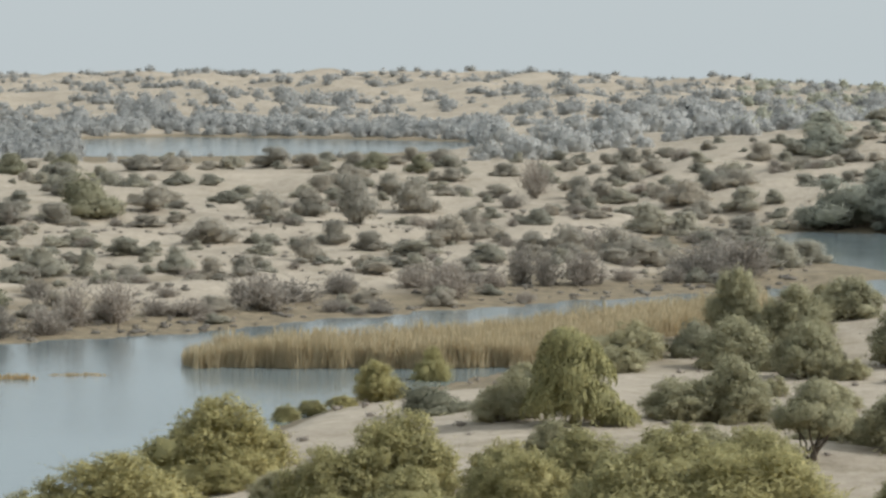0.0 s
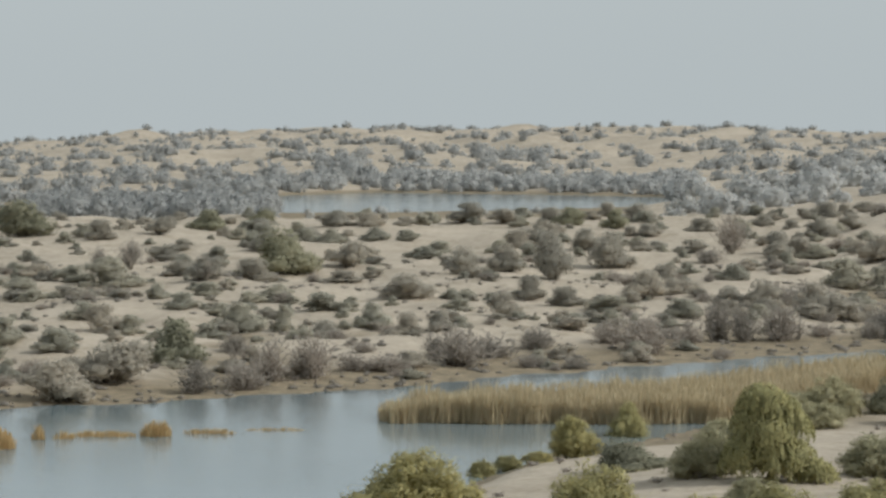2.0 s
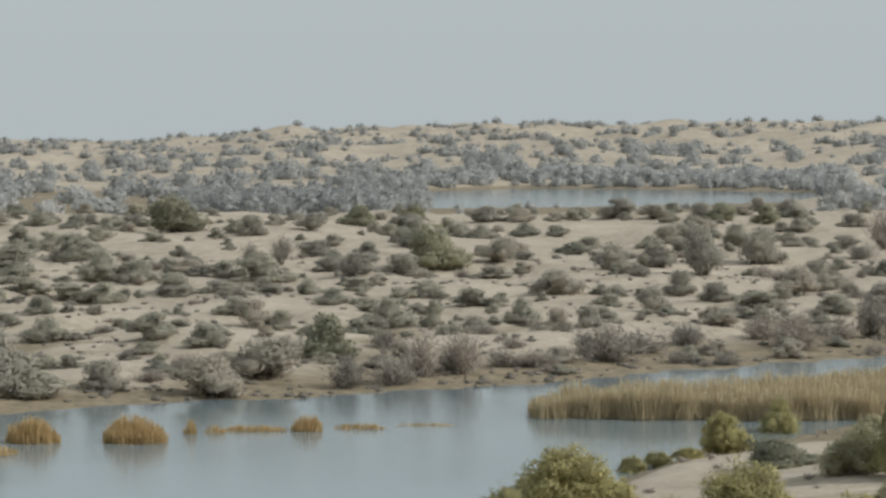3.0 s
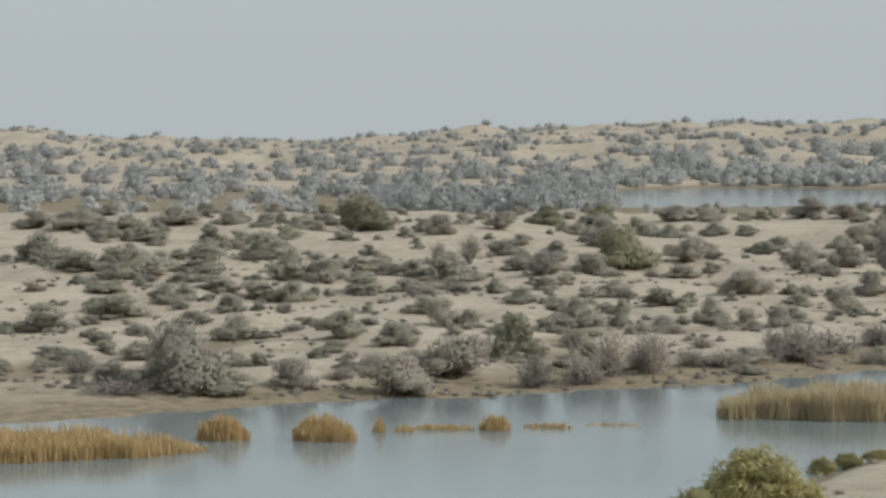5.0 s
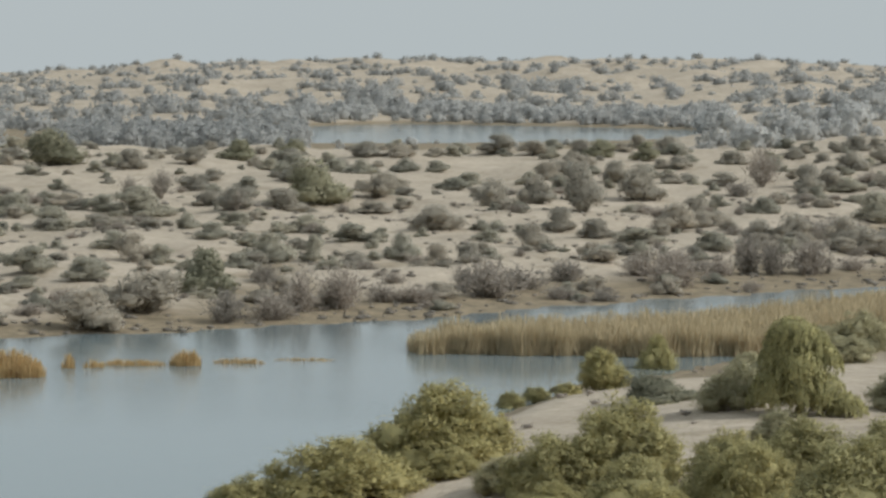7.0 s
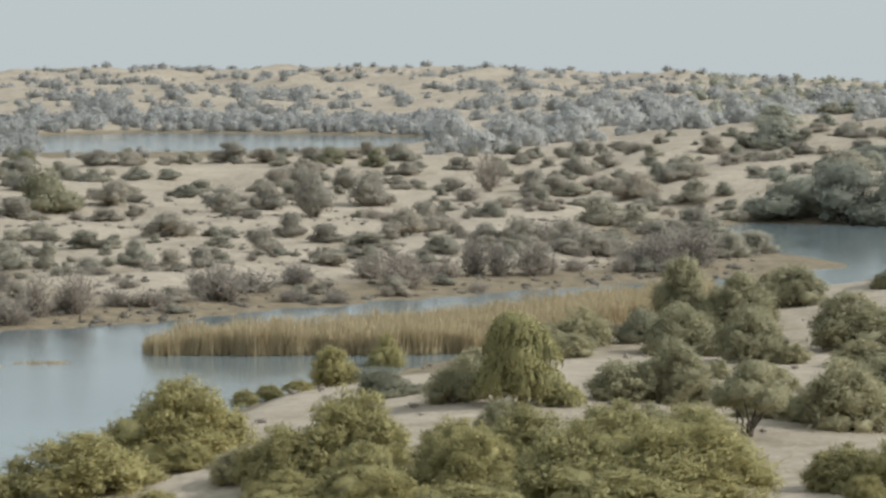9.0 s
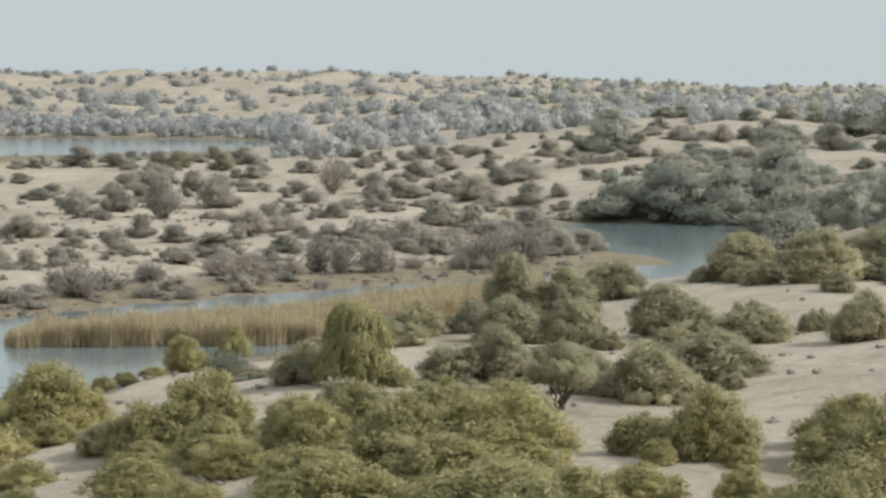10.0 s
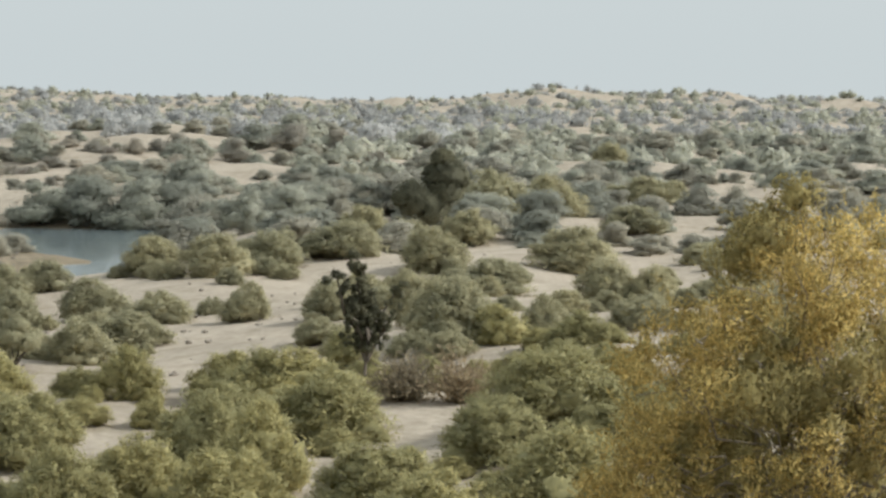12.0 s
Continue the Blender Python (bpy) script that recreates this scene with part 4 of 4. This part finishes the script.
def golden_tree(x, y, tall):
    """Thorn tree close by: sprays coloured sunlit gold over a close-grown inside coloured as shaded, with bare pale
    twigs.
    """
    q = np.random.RandomState(13)
    L, stems = [], [limb(q, (0, 0, -0.4), (0.2, 0.1, tall * 0.4), 0.22, 0.08)]
    for k in range(360):
        a, f = q.uniform(0, 6.283), math.sqrt(q.uniform(0.02, 1))
        z = tall * (0.10 + 0.84 * q.uniform(0, 1) ** 0.85 * (1 - 0.42 * f * f))
        s = q.uniform(0.26, 0.66)
        reach = 7.0 - 4.2 * z / tall
        L.append((math.cos(a) * reach * f, math.sin(a) * reach * f, z, s * 1.2, s * 1.2, s))
        if k % 3 == 0:
            stems.append(limb(q, (0.15, 0.1, tall * q.uniform(0.2, 0.42)), L[-1][:3], 0.055, 0.13, 6))
    L = np.array(L)
    # painted highlight: lobes high and to the left turn gold, the rest darker
    lit_tone = np.sin(L[:, 0] * 1.15 + 0.6) + np.sin(L[:, 2] * 0.9 + L[:, 1] * 0.8) - 0.35 * L[:, 0] + 2.6 * (L[:, 2] / tall - 0.62) + q.normal(size=len(L)) * 0.5
    top, low = L[lit_tone > -0.15], L[lit_tone <= -0.15]
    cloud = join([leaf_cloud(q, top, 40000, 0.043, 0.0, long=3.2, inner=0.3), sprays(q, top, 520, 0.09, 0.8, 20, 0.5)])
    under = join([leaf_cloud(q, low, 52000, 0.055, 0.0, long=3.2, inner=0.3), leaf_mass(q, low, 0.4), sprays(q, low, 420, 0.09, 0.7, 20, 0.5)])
    ob = plant("thorn_tree", "thorn tree with golden-yellow feathery leaves coloured as sunlit, and twigs", "tree", "", sheaf(stems), cloud, GOLD_LIT, PALE_BARK)
    part("inner_crown", mesh_from("inner_crown", under[0], under[1], GOLD_SHADED, True, under[2]), ob, "inner and lower sprays coloured a shaded olive-brown")
    for k in range(34):
        a, f = q.uniform(0, 6.283), q.uniform(0.7, 1.15)
        p = np.array([math.cos(a) * 3.8 * f, math.sin(a) * 3.8 * f, tall * q.uniform(0.3, 0.8)])
        part("twig", mesh_from("twig", *limb(q, p, p + q.normal(size=3) * np.array([0.9, 0.9, 0.35]), 0.022, 0.2, 5), PALE_BARK), ob, "bare pale twig")
    ob.matrix_basis = pose(x, y, height(x, y))


PALE_BARK = bark_material("pale_bark", (0.16, 0.13, 0.09), (0.34, 0.29, 0.21))
weeping_tree(*WILLOW[0])
dark_tree(*MARKS[0])
tufted_tree(*MARKS[1])
open_tree(*MARKS[2])
golden_tree(19.5, 1.4, 12.9)


# ---- reeds ----
def reed_blades(q, points, tall, name, label, shape=None, leaf=None):
    n = len(points)
    z = np.zeros(n)
    h = tall * q.uniform(0.55, 1.12, n) * (1 + 0.16 * waves(points[:, 0], points[:, 1], 5.0, 51) + 0.08 * waves(points[:, 0], points[:, 1], 1.7, 52))
    if shape is not None:
        h = h * shape
    c = np.stack([points[:, 0], points[:, 1], z - 0.1 + h / 2], 1)
    a = q.uniform(0, 6.283, n)
    s = np.stack([np.cos(a), np.sin(a), np.zeros(n)], 1) * q.uniform(0.014, 0.032, n)[:, None]
    lean = q.normal(size=(n, 2)) * 0.16
    u = np.stack([lean[:, 0], lean[:, 1], np.ones(n)], 1) * (h / 2)[:, None]
    v, f = quads(c, s, u)
    ob = new(name, mesh_from(name, v, f, leaf or REED, flat=True))
    return tagged(ob, label, "reeds", kind="stuff")


def reed_strip(q, x0, x1, front, back, per_m2):
    """Random feet between two banks given as functions of x, thickest along the front."""
    pts = []
    for x in np.arange(x0, x1, 0.25):
        a, b = front(x), back(x)
        n = q.poisson(max(b - a, 0) * 0.25 * per_m2)
        t = q.uniform(0, 1, n) ** 1.4
        pts.append(np.stack([x + q.uniform(0, 0.25, n), a + (b - a) * t], 1))
    return np.concatenate(pts)


def build_reeds():
    q = np.random.RandomState(17)
    bump = lambda x: 0.5 * math.sin(x * 0.9) + 0.35 * math.sin(x * 2.3 + 1)
    bed = reed_strip(q, -16.0, 24, lambda x: np.interp(x, [-16.5, -15, 0, 6, 24], [173, 170, 169.5, 171, 205]) + bump(x) * 0.5,
                     lambda x: np.interp(x, [-16.5, -14, -5, 5, 14, 24], [173.5, 176, 180, 188, 201, 212]) + bump(x + 3), 95)
    reed_blades(q, bed, 1.75, "reed_bed", "broad bed of tall dry tan reeds in the shallows", np.interp(bed[:, 0], [-16.5, -13, 30], [0.45, 1, 1]))
    left = reed_strip(q, -66, -42, lambda x: np.interp(x, [-66, -52, -45, -42], [142, 142.5, 146, 150]) + bump(x) * 0.5,
                      lambda x: np.interp(x, [-66, -50, -42], [152, 151, 150.4]) + bump(x + 1) * 0.4, 95)
    reed_blades(q, left, 1.3, "reed_bed", "low bed of golden dry reeds along the lake", np.interp(left[:, 0], [-66, -47, -42], [1, 1, 0.35]), REED_GOLD)
    for x, y, rx, ry, tall, n in ((-42.6, 155.5, 1.6, 1.0, 1.3, 1300), (-36.8, 156, 1.9, 1.2, 1.4, 1700), (-34.6, 160.5, 0.4, 0.4, 0.9, 90), (-31.2, 162.3, 2.0, 0.5, 0.6, 500),
                                  (-28.1, 162.5, 0.95, 0.6, 0.95, 520), (-25.2, 164, 1.6, 0.4, 0.45, 320), (-21.5, 166, 2.0, 0.4, 0.3, 260), (-33.2, 161, 0.7, 0.4, 0.5, 90)):
        a, f = q.uniform(0, 6.283, n), np.sqrt(q.uniform(0, 1, n))
        tuft = reed_blades(q, np.stack([x + np.cos(a) * rx * f, y + np.sin(a) * ry * f], 1), tall, "reed_clump", "tuft of golden dry reeds standing in shallow water", 1.1 - 0.65 * f ** 2.5, REED_GOLD)
        tagged(tuft, group="reed clumps")


build_reeds()


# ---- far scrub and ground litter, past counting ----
def tufts(q, pos, tall, wide, per, leaf, name, label, fine=0.09):
    """Many small bushes in one sheet of leaves; pos holds x, y."""
    n = len(pos)
    z = land(pos[:, 0], pos[:, 1])
    d = q.normal(size=(n, per, 3))
    d /= np.linalg.norm(d, axis=2)[..., None]
    d[..., 2] = np.abs(d[..., 2])
    rad = q.uniform(0.6, 0.95, (n, per, 1))
    c = np.stack([pos[:, 0], pos[:, 1], z + 0.05 * tall], 1)[:, None] + d * rad * np.stack([wide / 2, wide / 2, tall * 0.95], 1)[:, None]
    nrm = d + q.normal(size=d.shape) * 0.6
    nrm /= np.linalg.norm(nrm, axis=2)[..., None]
    a = np.cross(nrm, q.normal(size=d.shape))
    a /= np.linalg.norm(a, axis=2)[..., None]
    b = np.cross(nrm, a)
    s = (np.minimum(wide, tall * 2) * fine)[:, None, None] * q.uniform(0.6, 1.3, (n, per, 1))
    bv, bf = COARSE_BALL
    core = np.stack([pos[:, 0], pos[:, 1], z + 0.2 * tall], 1)[:, None] + bv[None] * np.stack([wide * 0.3, wide * 0.3, tall * 0.42], 1)[:, None] * q.uniform(0.75, 1.2, (n, len(bv), 1))
    faces = (bf[None] + (np.arange(n) * len(bv))[:, None, None]).reshape(-1, 3)
    v, f, face = blades(c.reshape(-1, 3), (a * s).reshape(-1, 3), (b * s).reshape(-1, 3), (d + q.normal(size=d.shape) * 0.25).reshape(-1, 3))
    v, f, face = join([(v, f, face), (core.reshape(-1, 3), faces, np.tile(bv, (n, 1)))])
    tagged(new(name, mesh_from(name, v, f, leaf, True, face)), label, "scrub", kind="stuff")


def far_scrub():
    q = np.random.RandomState(23)

    def pick(n, a0, a1, d0, d1, bare, seed):
        a, d = q.uniform(a0, a1, n), np.sqrt(q.uniform(d0 ** 2, d1 ** 2, n))
        x, y = np.sin(a) * d, np.cos(a) * d
        keep = (wet(x, y) < -6) & (waves(x, y, 55, seed) + 0.5 * waves(x, y, 22, seed + 1) > bare)
        return np.stack([x, y], 1)[keep]

    # far bushes wear the haze-paled leaf colour
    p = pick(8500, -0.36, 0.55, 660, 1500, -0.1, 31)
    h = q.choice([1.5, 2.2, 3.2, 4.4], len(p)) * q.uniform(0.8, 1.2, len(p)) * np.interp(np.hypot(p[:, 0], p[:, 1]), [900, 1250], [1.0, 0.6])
    tufts(q, p, h, h * q.uniform(1.6, 2.6, len(p)), 64, HAZED, "far_scrub", "distant scrub in haze-paled grey-green dotted over pale dunes", 0.06)
    p = np.concatenate([pick(2200, 0.10, 0.58, 560, 1400, -0.3, 33), pick(700, 0.24, 0.60, 380, 600, -0.2, 37)])
    h = q.choice([1.4, 2.0, 2.8, 3.6], len(p)) * q.uniform(0.8, 1.2, len(p))
    tufts(q, p, h, h * q.uniform(1.3, 2.2, len(p)), 50, HAZED_SILVER, "far_scrub", "dense distant scrub on the rise beyond the pool")
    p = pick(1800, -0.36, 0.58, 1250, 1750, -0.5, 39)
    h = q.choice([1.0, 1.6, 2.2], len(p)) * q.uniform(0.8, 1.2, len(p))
    tufts(q, p, h, h * q.uniform(2.2, 4.0, len(p)), 16, HAZED, "far_scrub", "thin line of haze-greyed scrub along the horizon", 0.16)
    # uneven belt before and beside the far lake
    p = pick(2600, -0.42, 0.30, 485, 690, 0.05, 35)
    a, d = np.arctan2(p[:, 0], p[:, 1]), np.hypot(p[:, 0], p[:, 1])
    open_view = (a > -0.135) & (a < 0.012)
    keep = q.uniform(0, 1, len(p)) < np.where(open_view, 0.3, np.where(a < -0.13, 0.25, 0.8))
    p, open_view = p[keep], open_view[keep]
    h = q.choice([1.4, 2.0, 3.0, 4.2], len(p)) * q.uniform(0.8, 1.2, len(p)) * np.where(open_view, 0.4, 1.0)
    tufts(q, p, h, h * q.uniform(1.2, 2.0, len(p)), 90, HAZED, "lakeside_scrub", "hazy belt of grey scrub round the far lake", 0.065)
    # bare grove at the lake's left end, grey from the haze in its leaf colour
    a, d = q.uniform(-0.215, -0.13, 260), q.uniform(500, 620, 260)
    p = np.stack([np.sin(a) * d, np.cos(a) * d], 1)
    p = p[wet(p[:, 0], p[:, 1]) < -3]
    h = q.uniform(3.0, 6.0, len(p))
    tufts(q, p, h, h * q.uniform(0.9, 1.3, len(p)), 170, HAZED, "grove", "hazy grey grove of bare trees", 0.06)
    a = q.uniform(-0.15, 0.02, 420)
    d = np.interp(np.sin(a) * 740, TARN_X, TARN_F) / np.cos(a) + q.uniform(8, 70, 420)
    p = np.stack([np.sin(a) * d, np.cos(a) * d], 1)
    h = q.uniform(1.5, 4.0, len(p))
    tufts(q, p, h, h * q.uniform(1.3, 2.0, len(p)), 90, HAZED, "lakeside_scrub", "row of haze-greyed bushes behind the far lake", 0.065)
    # low dry weed on the banks and sand
    n = 3600
    y = q.uniform(176, 330, n)
    x = q.uniform(-0.36, 0.13, n) * y
    w = wet(x, y)
    keep = (w < -0.4) & ((w > np.interp(x, [-30, 0], [-8, -22])) | (q.uniform(0, 1, n) < 0.35))
    p = np.stack([x, y], 1)[keep]
    h = q.uniform(0.12, 0.4, len(p))
    tufts(q, p, h, h * q.uniform(2, 5, len(p)), 14, BROWN, "dry_weed", "low dry brown weed along the muddy shore")
    n = 800
    y = q.uniform(85, 215, n)
    x = q.uniform(-0.14, 0.45, n) * y
    keep = (wet(x, y) < -1.5) & (waves(x, y, 13, 41) > 0.15)
    p = np.stack([x, y], 1)[keep]
    h = q.uniform(0.10, 0.35, len(p))
    tufts(q, p, h, h * q.uniform(1.5, 3, len(p)), 14, BROWN, "dry_weed", "small dry tufts on the near sand")


far_scrub()


# ---- stake in the lake ----
def stake(x, y):
    q = np.random.RandomState(3)
    ob = new("wooden_stake", mesh_from("wooden_stake", *tube([(0, 0, -1.2), (0.02, 0, 0.2), (0.05, 0.01, 0.55), (0.06, 0.01, 0.62)], [0.06, 0.055, 0.05, 0.03], 7), BARK))
    tagged(ob, "weathered wooden stake standing in the lake", "stake")
    ob.matrix_basis = pose(x, y, 0, 3, 2, 0)


stake(STAKE[0][0], STAKE[0][1])
